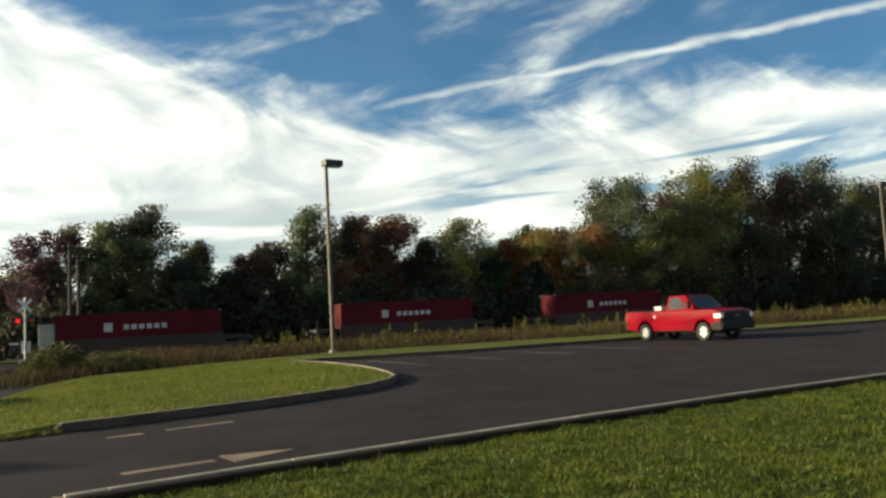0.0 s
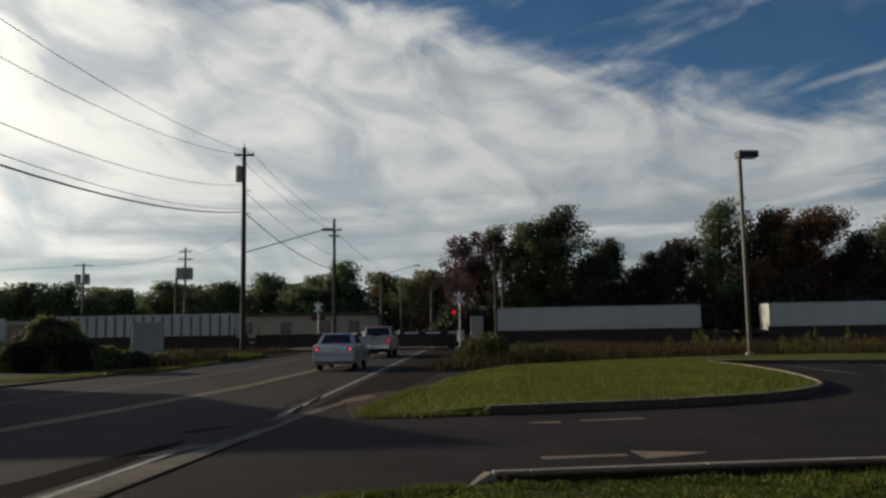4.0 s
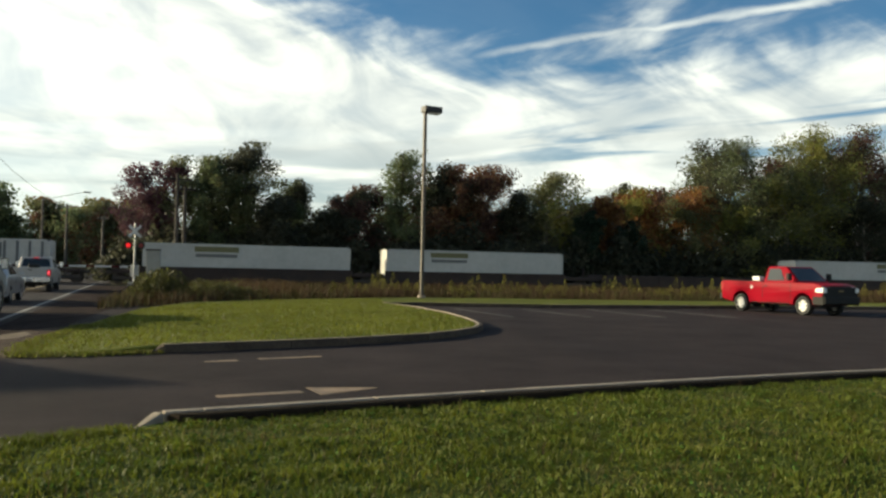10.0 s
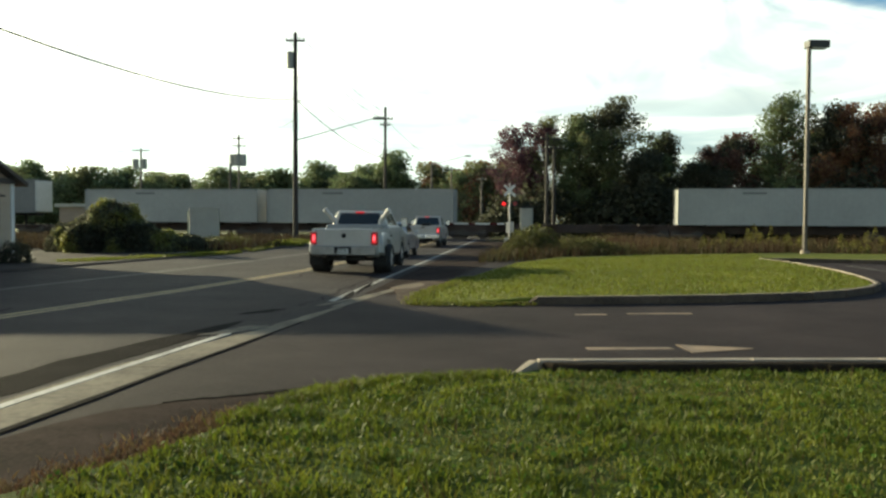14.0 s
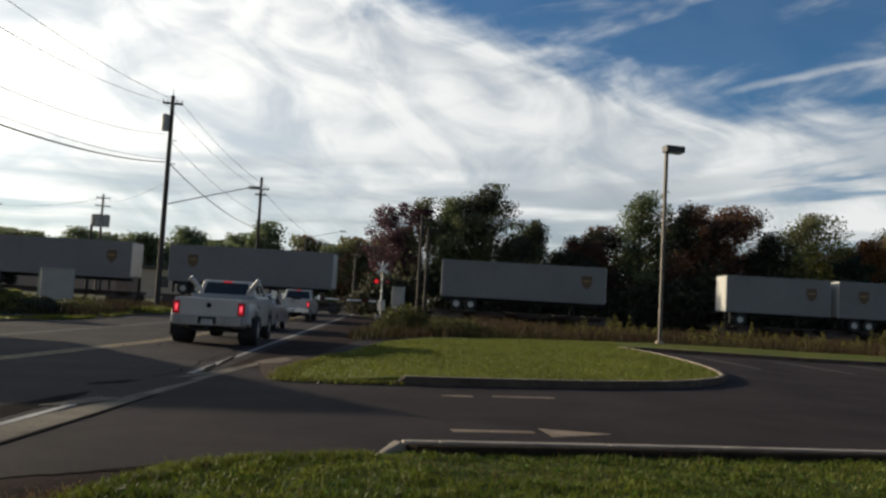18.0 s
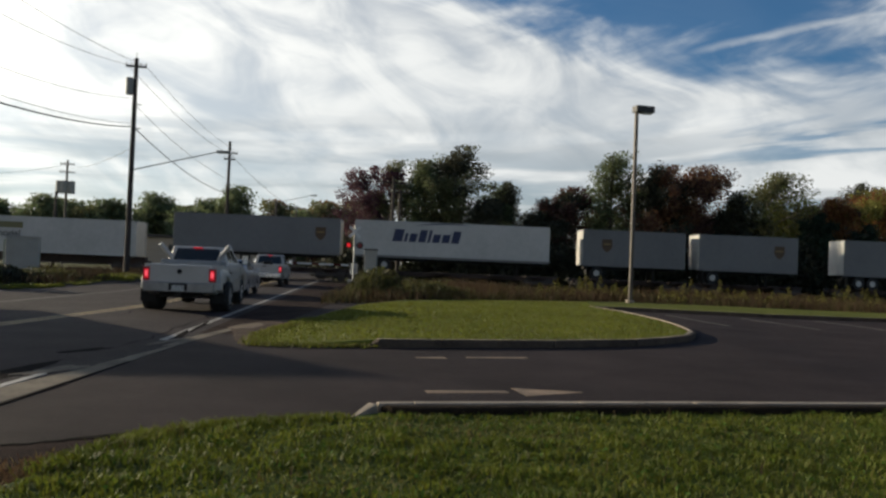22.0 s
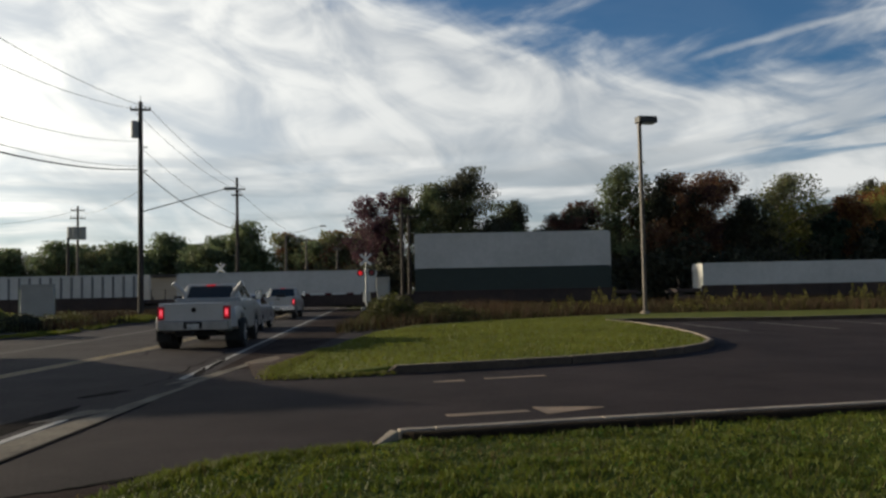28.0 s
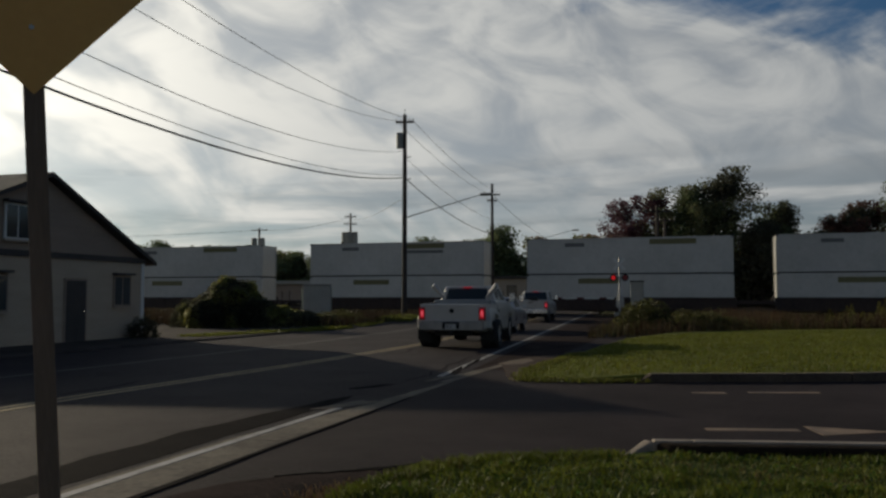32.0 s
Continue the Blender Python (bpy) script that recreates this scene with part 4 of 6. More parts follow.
def bush(name, label, x, y, rx, ry, h, leaf, count, size, rng, at_z=0.0):
    ob = thing(name, label, "bush", at=pose(x, y, at_z))
    u = rng.normal(size=(count, 3))
    u /= np.linalg.norm(u, axis=1)[:, None]
    r = rng.uniform(0.55, 1.0, count) ** 0.5
    lump = np.array([1 + 0.55 * noise.noise((a * 2.1 + x, b * 2.1, c * 2.1)) for a, b, c in u])
    p = u * (r * lump)[:, None] * [rx, ry, h]
    p[:, 2] = np.abs(p[:, 2])
    leaves("foliage", p, size, LEAF[leaf], rng, ob)
    for i in range(7):
        a = i * 0.9
        part("stem", rod((0, 0, -0.1), (math.cos(a) * rx * 0.5, math.sin(a) * ry * 0.5, h * 0.6), 0.04, 0.012, 6), "bark", ob)
    return ob


def tree(label, x, y, h, w, leaf, seed, leaf2=None, low=0.25, count=5200, size=0.42, bark="bark", airy=0.0):
    """Tapered trunk with limbs, and a crown of leaf sprays in uneven clumps."""
    rng = np.random.default_rng(seed)
    ob = thing("tree", label, "tree", "trees behind the railway", at=pose(x, y, 0))
    # limbs leave the trunk at rising heights; clumps of leaves hang along their outer parts
    cl, limbs = [], []
    n_limb = 17
    for i in range(n_limb):
        q = (i + rng.uniform(0.1, 0.9)) / n_limb
        z0 = h * (low * 0.8 + (0.80 - low * 0.8) * q)
        turn = i * 2.4 + rng.uniform(-0.5, 0.5)
        spread = 0.5 * w * (0.55 + 0.55 * math.sin(math.pi * min(1.0, 0.12 + 0.80 * q)) - 0.35 * q ** 3) * rng.uniform(0.72, 1.18)
        lift = h * (0.07 + 0.15 * q) * rng.uniform(0.6, 1.3)
        tip = (math.cos(turn) * spread, math.sin(turn) * spread, min(h * 0.97, z0 + lift))
        limbs.append((z0, tip))
        for j in range(6):
            u = 0.35 + 0.72 * (j + rng.uniform(0, 1)) / 6
            cl.append((tip[0] * u + rng.normal(0, 0.045 * w), tip[1] * u + rng.normal(0, 0.045 * w), z0 + (tip[2] - z0) * u + rng.normal(0.0, 0.035 * h), rng.uniform(0.55, 1.2) * (1.12 - 0.3 * u)))
    for j in range(5):
        cl.append((rng.normal(0, 0.06 * w), rng.normal(0, 0.06 * w), h * (0.80 + 0.036 * j), 0.9 - 0.09 * j))
    n = len(cl)
    pts = []
    for cx, cy, cz, s in cl:
        k = int(count / n * s)
        r = w * 0.104 * s
        q = rng.normal(size=(k, 3))
        q *= np.minimum(1.0, 2.3 / np.linalg.norm(q, axis=1))[:, None] * [r, r, r * 0.85]
        pts.append(q + [cx, cy, cz])
    pts = np.concatenate(pts)
    pts = pts[(pts[:, 2] > h * low * 0.5) & (pts[:, 2] < h * 1.02)]
    if leaf2:
        hot = np.array([noise.noise((a * 0.35 + seed, b * 0.35, c * 0.35)) for a, b, c in pts]) + 0.25 * (pts[:, 2] / h - 0.5) > 0.03
        leaves("crown", pts[~hot], size, LEAF[leaf], rng, ob)
        leaves("crown", pts[hot], size, LEAF[leaf2], rng, ob)
    else:
        leaves("crown", pts, size, LEAF[leaf], rng, ob)
    bm = bmesh.new()
    bend = rng.normal(0, 0.02 * h, 2)
    rod((0, 0, -0.1), (bend[0], bend[1], h * 0.45), h * 0.022, h * 0.014, 9, bm)
    rod((bend[0], bend[1], h * 0.44), (bend[0] * 0.6, bend[1], h * 0.88), h * 0.014, h * 0.004, 8, bm)
    for z0, tip in limbs:
        f = min(1, z0 / h * 2)
        rod((bend[0] * f, bend[1] * f, z0), tip, h * 0.0075, h * 0.002, 5, bm)
    part("trunk", bm, bark, ob)
    return ob


TREES = [  # x, y, height, width, leaf, second leaf, label, low, count
    (-5.6, 83, 11.6, 4.5, "purple", None, "airy dark purple-red maple tree", 0.42, 1700),
    (-2.8, 84, 12.2, 5.0, "purple", "olive", "dark maple tree turning purple", 0.2, 3000),
    (0.5, 82, 12.4, 5.5, "olive", "green", "tall olive-green tree with bare lower limbs", 0.2, 4200),
    (4.0, 83, 14.0, 6.2, "olive", "dark", "tall dull green tree above its neighbours", 0.15, 5200),
    (8.9, 85, 10.8, 4.6, "green", "dark", "slim dark green tree", 0.18, 2600),
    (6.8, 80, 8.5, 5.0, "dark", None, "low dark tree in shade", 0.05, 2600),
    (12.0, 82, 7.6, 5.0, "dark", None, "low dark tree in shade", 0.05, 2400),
    (15.2, 84, 10.4, 6.0, "dark", "maroon", "dark rounded tree with a pointed top", 0.12, 4200),
    (20.5, 84, 14.4, 6.0, "grey_green", "green", "airy grey-green poplar-like tree", 0.2, 2700),
    (24.6, 83, 13.2, 7.0, "rust", "dark", "rust-brown autumn tree", 0.15, 4800),
    (29.5, 84, 13.2, 7.6, "rust", "maroon", "wide dark rusty autumn tree", 0.12, 5200),
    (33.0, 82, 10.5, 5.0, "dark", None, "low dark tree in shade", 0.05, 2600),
    (37.6, 84, 12.8, 7.2, "yellow", "olive", "open yellow-green tree with sky gaps", 0.24, 3000),
    (40.5, 80, 8.4, 3.4, "conifer", None, "small dark conifer", 0.02, 2400),
    (43.5, 83, 10.2, 5.6, "maroon", "orange", "dark red autumn tree", 0.1, 3600),
    (45.5, 80, 7.4, 3.4, "conifer", None, "small dark conifer", 0.02, 2200),
    (49.0, 84, 11.6, 7.4, "orange", "yellow", "orange autumn tree", 0.1, 4600),
    (51.5, 92, 13.4, 5.4, "dark", None, "dark tree behind the orange one", 0.2, 2400),
    (55.5, 83, 12.0, 7.6, "orange", "olive", "orange and green autumn tree", 0.08, 4600),
    (62.5, 85, 18.6, 9.2, "dark", "green", "tall broad dark green tree", 0.18, 7500),
    (60.0, 80, 10.0, 6.5, "olive", "yellow", "olive green tree", 0.05, 3400),
    (68.5, 82, 15.0, 8.0, "yellow", "olive", "tall yellow-green willow-like tree", 0.05, 5200),
    (74.0, 84, 20.2, 8.4, "olive", "yellow", "tall olive tree with bare top limbs", 0.12, 6000),
    (81.5, 84, 20.8, 8.0, "olive", "maroon", "tall tree turning dark red", 0.12, 6000),
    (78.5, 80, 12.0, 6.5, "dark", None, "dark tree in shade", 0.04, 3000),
    (88.5, 84, 20.0, 8.5, "maroon", "dark", "tall dark maroon tree", 0.08, 6000),
    (96.0, 85, 21.5, 9.5, "dark", "green", "tall dark green tree", 0.08, 6500),
    (92.0, 79, 12.5, 7.0, "dark", None, "dark tree in shade", 0.03, 3000),
    (105.5, 85, 19.5, 9.0, "dark", "olive", "tall dark green tree", 0.06, 5200),
    (115.0, 84, 20.5, 10.0, "dark", "rust", "tall dark tree turning brown", 0.06, 5000),
    (126.0, 84, 20.0, 10.0, "dark", "olive", "tall dark green tree", 0.06, 4500),
]


def vine_mound(rng):
    """A heap wholly overgrown: a dark core of swelling lobes with a low tail, under a close coat of leaves."""
    ob = thing("vine_mound", "rounded lumpy mound overgrown with dull green vines", "bush", at=pose(-20.7, 33.4, 0))
    lobes = ((0.0, 0.0, 1.75, 2.2), (-1.35, -0.2, 1.4, 1.4), (0.95, 0.1, 1.35, 1.45), (-0.5, -0.9, 1.3, 1.3), (1.75, 0.9, 1.3, 0.95), (2.3, 2.3, 1.3, 0.75), (2.7, 3.8, 1.2, 0.55), (-0.2, 1.1, 1.4, 1.5))
    pts = []
    for j, (x, y, r, h) in enumerate(lobes):
        def swell(p):
            return 1 + 0.20 * noise.noise((p[0] * 1.9 + j, p[1] * 1.9, p[2] * 1.9)) + 0.10 * noise.noise((p[0] * 5, p[1] * 5 + j, p[2] * 5))

        bm = bmesh.new()
        bmesh.ops.create_uvsphere(bm, u_segments=20, v_segments=12, radius=1.0)
        for v in bm.verts:
            q = swell(v.co) * 0.92
            v.co = Vector((x + v.co.x * r * q, y + v.co.y * r * q, max(-0.04, v.co.z) * h * q))
        smooth(part("core", bm, "soil_and_shade", ob), 80)
        n = int(2600 * r * (r + h))
        u = rng.normal(size=(n, 3))
        u /= np.linalg.norm(u, axis=1)[:, None]
        u[:, 2] = np.abs(u[:, 2])
        q = np.array([swell(p) for p in u]) * rng.normal(1.0, 0.035, n)
        pts.append(u * q[:, None] * [r, r, h] + [x, y, 0])
    pts = np.concatenate(pts)
    shade = np.array([noise.noise((u * 0.9, v * 0.9, w * 0.9)) for u, v, w in pts]) + rng.normal(0, 0.12, len(pts))
    for sel, leaf in ((shade < -0.02, "dark"), ((shade >= -0.02) & (shade < 0.30), "olive"), (shade >= 0.30, "yellow")):
        leaves("foliage", pts[sel], 0.12, LEAF[leaf], rng, ob)


def make_trees():
    for i, (x, y, h, w, a, b, label, low, count) in enumerate(TREES):
        w *= 1.22 if x > 58 else 1.06
        tree(label + " behind the railway", x, y, h, w, a, 100 + i, b, low, int(count * (6.0 if x > 45 else 7.0 if x > 8 else 5.6)), 0.25, "pale_bark" if i % 3 == 0 else "bark")
    # undergrowth joining the trunks
    rng = np.random.default_rng(77)
    for i in range(9):
        x = 57 + i * 8.2 + rng.uniform(-1.5, 1.5)
        tree("tall dark tree of the second row behind the railway", x, 94 + rng.uniform(-2, 2), 15.0 + 0.05 * x + rng.uniform(-1.5, 1.5) - (4 if x < 60 else 0), 9.5, "dark", 500 + i, "olive" if i % 2 else "maroon", 0.05, 17000, 0.34)
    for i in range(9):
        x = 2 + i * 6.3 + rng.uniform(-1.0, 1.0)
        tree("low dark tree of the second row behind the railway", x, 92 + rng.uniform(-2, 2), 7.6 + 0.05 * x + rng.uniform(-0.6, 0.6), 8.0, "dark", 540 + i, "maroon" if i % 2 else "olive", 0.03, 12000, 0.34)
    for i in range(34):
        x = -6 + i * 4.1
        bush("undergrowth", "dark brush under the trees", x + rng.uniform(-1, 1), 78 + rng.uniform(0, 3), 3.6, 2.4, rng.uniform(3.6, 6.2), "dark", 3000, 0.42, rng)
    # far wood on the other side of the road
    protos = [tree("distant green tree of the far wood", -40, 150, 12.4, 9, "green", 301, "grey_green", 0.02, 8500, 0.52),
              tree("distant olive tree of the far wood", -60, 152, 10.4, 10, "olive", 302, "grey_green", 0.02, 8500, 0.52),
              tree("distant grey-green tree of the far wood", -80, 149, 9.6, 9, "grey_green", 303, "green", 0.02, 7000, 0.52),
              tree("distant brownish tree of the far wood", -20, 151, 11.4, 9, "olive", 304, "rust", 0.02, 8500, 0.52)]
    for i in range(64):
        x = -9 - i * 2.65
        far = min(1.0, max(0.0, (-x - 30) / 45))
        size = 1.05 - 0.10 * far + 0.09 * math.sin(i * 0.9) + rng.uniform(-0.12, 0.12)
        m = pose(x + rng.uniform(-1.8, 1.8), 148 + rng.uniform(-8, 14), 0, 0, 0, rng.uniform(0, 360)) @ Matrix.Diagonal((1.05, 1.05, size, 1))
        ob = copy_thing(protos[3 if x > -30 and i % 2 else i % 3], m)
        tagged(ob, group="distant wood")
    for p in protos:
        tagged(p, group="distant wood")
    bush("roadside_bush", "shaggy olive roadside bush at the crossing", -1.75, 35.0, 1.25, 1.5, 1.25, "bush", 5200, 0.11, rng)
    bush("roadside_bush", "low dry roadside bush", 0.6, 37.0, 1.9, 1.4, 0.85, "bush", 3600, 0.10, rng)
    vine_mound(rng)
    # grass along the verge's roadside, with tufts
    n = 15000
    y = rng.uniform(24, 50, n)
    d = rng.uniform(0, 1, n) ** 1.3 * np.interp(y, [24, 29, 34, 38, 50], [1.0, 1.8, 1.6, 1.0, 1.2])
    x = np.interp(y, [24, 29, 33, 37, 44, 50], [-16.6, -15.6, -14.9, -15.2, -16.3, -17.3]) - d
    k = np.array([noise.noise((a * 0.5, b * 0.35, 1.0)) for a, b in zip(x, y)]) > -0.18
    tagged(blades("verge_grass", x[k], y[k], np.full(k.sum(), 0.0), 0.13, 0.035, 0.9, M["isle_blade"], rng), "thin grass strip along the far verge", "grass", "", "stuff")
    for x, y, r, n in ((-17.2, 47.6, 1.5, 2800), (-16.5, 44.0, 1.1, 1500)):
        d = np.sqrt(rng.uniform(0, 1, n)) * r
        th = rng.uniform(0, 2 * np.pi, n)
        tuft = tagged(blades("grass_tuft", d * np.cos(th), d * np.sin(th) * 1.4, 0.22 * (1 - (d / r) ** 2), 0.16, 0.035, 0.8, M["isle_blade"], rng), "bright grass tuft on the far verge", "grass", "", "stuff")
        tuft.location = (x, y, 0.03)
    bush("weed_clump", "low dark weed clump beside the cabinet", -17.9, 39.6, 1.6, 1.2, 0.7, "bush", 2600, 0.09, rng)
    bush("wall_shrub", "small dark shrub before the roadside building", -18.1, 23.7, 0.55, 0.5, 0.75, "dark", 2200, 0.07, rng)


make_trees()


# ---- poles, lamps, signals ----
def cable(name, a, b, sag, radius, parent=None, mat="wire"):
    c = bpy.data.curves.new(name, "CURVE")
    c.dimensions, c.bevel_depth, c.bevel_resolution = "3D", radius, 1
    s = c.splines.new("POLY")
    n = 24
    s.points.add(n)
    a, b = Vector(a), Vector(b)
    for i in range(n + 1):
        p = a.lerp(b, i / n)
        p.z -= sag * 4 * (i / n) * (1 - i / n)
        s.points[i].co = (*p, 1)
    c.materials.append(M[mat])
    ob = new(name, c)
    return ob


def lot_lamp():
    ob = thing("street_lamp", "tall square bronze parking lot lamp with a shoebox head", "street lamp", at=pose(10.45, 38.6, 0.12, 0, 0, 12))
    part("pole", box(-0.075, 0.075, -0.075, 0.075, 0.13, 9.4, 0.012), "lamp_pole", ob)
    part("base_plate", box(-0.13, 0.13, -0.13, 0.13, 0.135, 0.165, 0.005), "lamp_pole", ob)
    part("base", rod((0, 0, -0.1), (0, 0, 0.14), 0.22, 0.20, 18), "kerb", ob, "concrete footing")
    part("arm", box(0.05, 0.35, -0.05, 0.05, 9.3, 9.4, 0.01), "lamp_pole", ob)
    part("head", box(-0.12, 0.85, -0.26, 0.26, 9.32, 9.64, 0.03), "dark_metal", ob, "dark shoebox head")
    part("lens", box(0.1, 0.78, -0.2, 0.2, 9.29, 9.318), "lens", ob)


def right_lamp():
    ob = thing("street_lamp", "slim grey lamp pole at the lot's far end", "street lamp", at=pose(59.0, 45.6, 0))
    part("pole", rod((0, 0, 0), (0, 0, 10.6), 0.12, 0.08, 10), "lamp_pole", ob)
    part("head", box(-0.2, 0.9, -0.25, 0.25, 10.5, 10.8, 0.03), "dark_metal", ob)
    bol = thing("bollard", "white-capped concrete bollard by the lot", "bollard", at=pose(57.5, 44.6, 0))
    part("post", rod((0, 0, 0), (0, 0, 1.0), 0.22, 0.22, 14), "white_wall", bol)
    part("base", rod((0, 0, -0.05), (0, 0, 0.35), 0.26, 0.25, 14), "kerb", bol)


def utility_pole(label, x, y, top, wood, arms=(), cans=(), lean=(0, 0), rings=()):
    ob = thing("utility_pole", label, "utility pole", at=pose(x, y, 0, lean[0], lean[1], 0))
    part("pole", rod((0, 0, -0.2), (0, 0, top), 0.19, 0.125, 12), wood, ob)
    for z, half, turn in arms:
        bm = box(-half, half, -0.06, 0.06, z - 0.06, z + 0.06, 0.008)
        bm.transform(Matrix.Rotation(radians(turn), 4, "Z"))
        arm = part("crossarm", bm, wood, ob)
        for s in (-0.92, -0.45, 0.45, 0.92):
            p = Matrix.Rotation(radians(turn), 4, "Z") @ Vector((s * half, 0, z + 0.06))
            part("insulator", rod(p, p + Vector((0, 0, 0.18)), 0.045, 0.03, 8), "grey_cabinet", arm)
    for cx, cy, z, r, hh in cans:
        can = part("transformer", rod((cx, cy, z), (cx, cy, z + hh), r, r, 14), "grey_cabinet", ob, "grey transformer can")
        part("lid", rod((cx, cy, z + hh), (cx, cy, z + hh + 0.08), r * 1.05, r * 0.6, 14), "grey_cabinet", can)
    for z in rings:
        part("bracket", box(-0.05, 0.45, -0.04, 0.04, z - 0.03, z + 0.03), "galvanised", ob)
    return ob


def street_arm(parent, z0, reach, rise, turn):
    m = Matrix.Rotation(radians(turn), 4, "Z")
    last = Vector((0.1 + reach, 0, z0 + rise))
    bm = rod(m @ Vector((0.1, 0, z0)), m @ last, 0.04, 0.03, 8)
    arm = part("lamp_arm", bm, "galvanised", parent)
    head = box(-0.1, 0.75, -0.15, 0.15, -0.10, 0.08, 0.03)
    head.transform(m @ Matrix.Translation(last))
    part("lamp_head", head, "grey_cabinet", arm)


def make_poles():
    P1 = (-18.1, 50.6)
    p1 = utility_pole("dark wooden utility pole with a transformer and cables", *P1, 13.8, "pole_wood", [(13.3, 0.62, 10)], [(-0.32, -0.1, 11.5, 0.24, 1.0)], rings=(10.9, 9.4))
    part("ridge_pin", rod((0, 0, 13.8), (0, 0, 14.2), 0.03, 0.02, 6), "galvanised", p1)
    street_arm(p1, 6.8, 5.2, 1.4, 3)
    P2 = (-18.2, 76.5)
    p2 = utility_pole("wooden utility pole beyond the tracks", *P2, 12.6, "pole_wood", [(11.5, 0.75, 20), (10.9, 0.5, 20)], [])
    P3, P4 = (-44.0, 101.0), (-57.5, 100.0)
    utility_pole("utility pole with a bank of grey transformers", *P3, 12.9, "grey_wood", [(12.4, 0.8, 25), (11.4, 0.9, 25)], [(-0.72, -0.3, 8.7, 0.45, 1.5), (0.0, -0.6, 8.7, 0.45, 1.5), (0.72, -0.3, 8.7, 0.45, 1.5)])
    utility_pole("distant utility pole with transformers", *P4, 11.1, "grey_wood", [(10.8, 1.15, 10)], [(-0.6, -0.3, 8.3, 0.42, 1.3), (0.6, -0.3, 8.3, 0.42, 1.3)])
    p5 = utility_pole("distant pole with a street light arm", -19.0, 107.0, 9.5, "grey_wood", [], [])
    street_arm(p5, 9.2, 4.5, 1.2, 10)
    utility_pole("distant pole with a crossarm", -16.6, 109.0, 9.0, "grey_wood", [(8.6, 1.3, 5)], [])
    utility_pole("distant bare wooden pole", -13.2, 116.0, 8.0, "grey_wood", [(7.6, 0.6, 5)], [])
    utility_pole("wooden pole before the trees", -2.35, 72.0, 9.4, "pole_wood", [(8.9, 1.2, 8)], [])
    utility_pole("slim wooden pole before the trees", -1.75, 73.5, 8.4, "pole_wood", [(8.2, 0.9, 8)], [])
    utility_pole("short dark pole beyond the railway", -35.8, 80.0, 7.4, "pole_wood", [], [])
    # lines between the poles and back over the camera's side of the road
    wires = thing("power_lines", "black overhead power and phone cables", "cables")
    runs = [((P1[0] - 0.55, P1[1], 13.4), (-14.6, -10.0, 13.3), 2.7, 0.013), ((P1[0] + 0.55, P1[1], 13.4), (-13.5, -10.0, 13.4), 2.2, 0.013),
            ((P1[0], P1[1], 11.3), (-14.1, -10.0, 11.2), 3.0, 0.014), ((P1[0], P1[1], 9.5), (-14.1, -10.0, 9.3), 2.5, 0.036), ((P1[0], P1[1], 9.7), (-14.1, -10.0, 9.7), 2.45, 0.014),
            ((P1[0] - 0.55, P1[1], 13.4), (P2[0] - 0.6, P2[1], 11.7), 0.5, 0.014), ((P1[0] + 0.55, P1[1], 13.4), (P2[0] + 0.6, P2[1], 11.7), 0.5, 0.014),
            ((P1[0], P1[1], 10.9), (P2[0], P2[1], 9.0), 0.5, 0.016), ((P1[0], P1[1], 9.5), (P2[0], P2[1], 7.6), 0.6, 0.03),
            ((P2[0], P2[1], 11.5), (-16.6, 109, 8.6), 0.6, 0.02), ((P2[0], P2[1], 8.2), (-19, 107, 6.5), 0.5, 0.02),
            ((P1[0], P1[1], 8.2), (P3[0], P3[1], 12.0), 0.5, 0.016), ((P3[0], P3[1], 12.4), (P4[0], P4[1], 10.8), 0.6, 0.02), ((P4[0], P4[1], 10.8), (-110, 95, 10.8), 0.6, 0.02)]
    for a, b, sag, r in runs:
        ob = cable("cable", a, b, sag, r)
        ob.parent = wires


def signal(x, y, lit, gate, other="flash"):
    ob = thing("crossing_signal", "white railway crossing signal with red flashers and crossbuck", "crossing signal", at=pose(x, y, 0))
    part("mast", rod((0, 0, 0), (0, 0, 4.3), 0.07, 0.06, 10), "galvanised", ob)
    part("base", box(-0.35, 0.35, -0.35, 0.35, -0.1, 0.35, 0.03), "grey_cabinet", ob)
    for s in (-1, 1):
        bm = box(-0.54, 0.54, -0.02, 0.02, -0.085, 0.085, 0.004)
        bm.transform(Matrix.Translation((0, -0.1 - 0.024 * (s > 0), 3.75)) @ Matrix.Rotation(radians(45 * s), 4, "Y"))
        part("crossbuck", bm, "white_wall", ob, "white crossbuck board")
    part("light_bar", box(-0.45, 0.45, -0.04, 0.04, 2.77, 2.83), "dark_metal", ob)
    for s in (-1, 1):
        hood = part("flasher", rod((s * 0.4, -0.05, 2.8), (s * 0.4, -0.16, 2.8), 0.25, 0.25, 20), "black", ob, "black flasher disc")
        part("lens", rod((s * 0.4, -0.162, 2.8), (s * 0.4, -0.185, 2.8), 0.155, 0.14, 16), lit if s > 0 else other, hood, "red lamp")
        part("visor", box(s * 0.4 - 0.16, s * 0.4 + 0.16, -0.36, -0.16, 2.95, 2.965), "black", hood)
    if gate:
        part("gate_motor", box(-0.25, 0.25, 0.1, 0.6, 0.7, 1.5, 0.03), "galvanised", ob)
        for i in range(9):
            part("gate_arm_section", box(-0.35 - 0.52 * (i + 1), -0.35 - 0.52 * i, -0.32, -0.27, 1.30, 1.41), "box_red" if i % 3 == 1 else "white_wall", ob)
    return ob


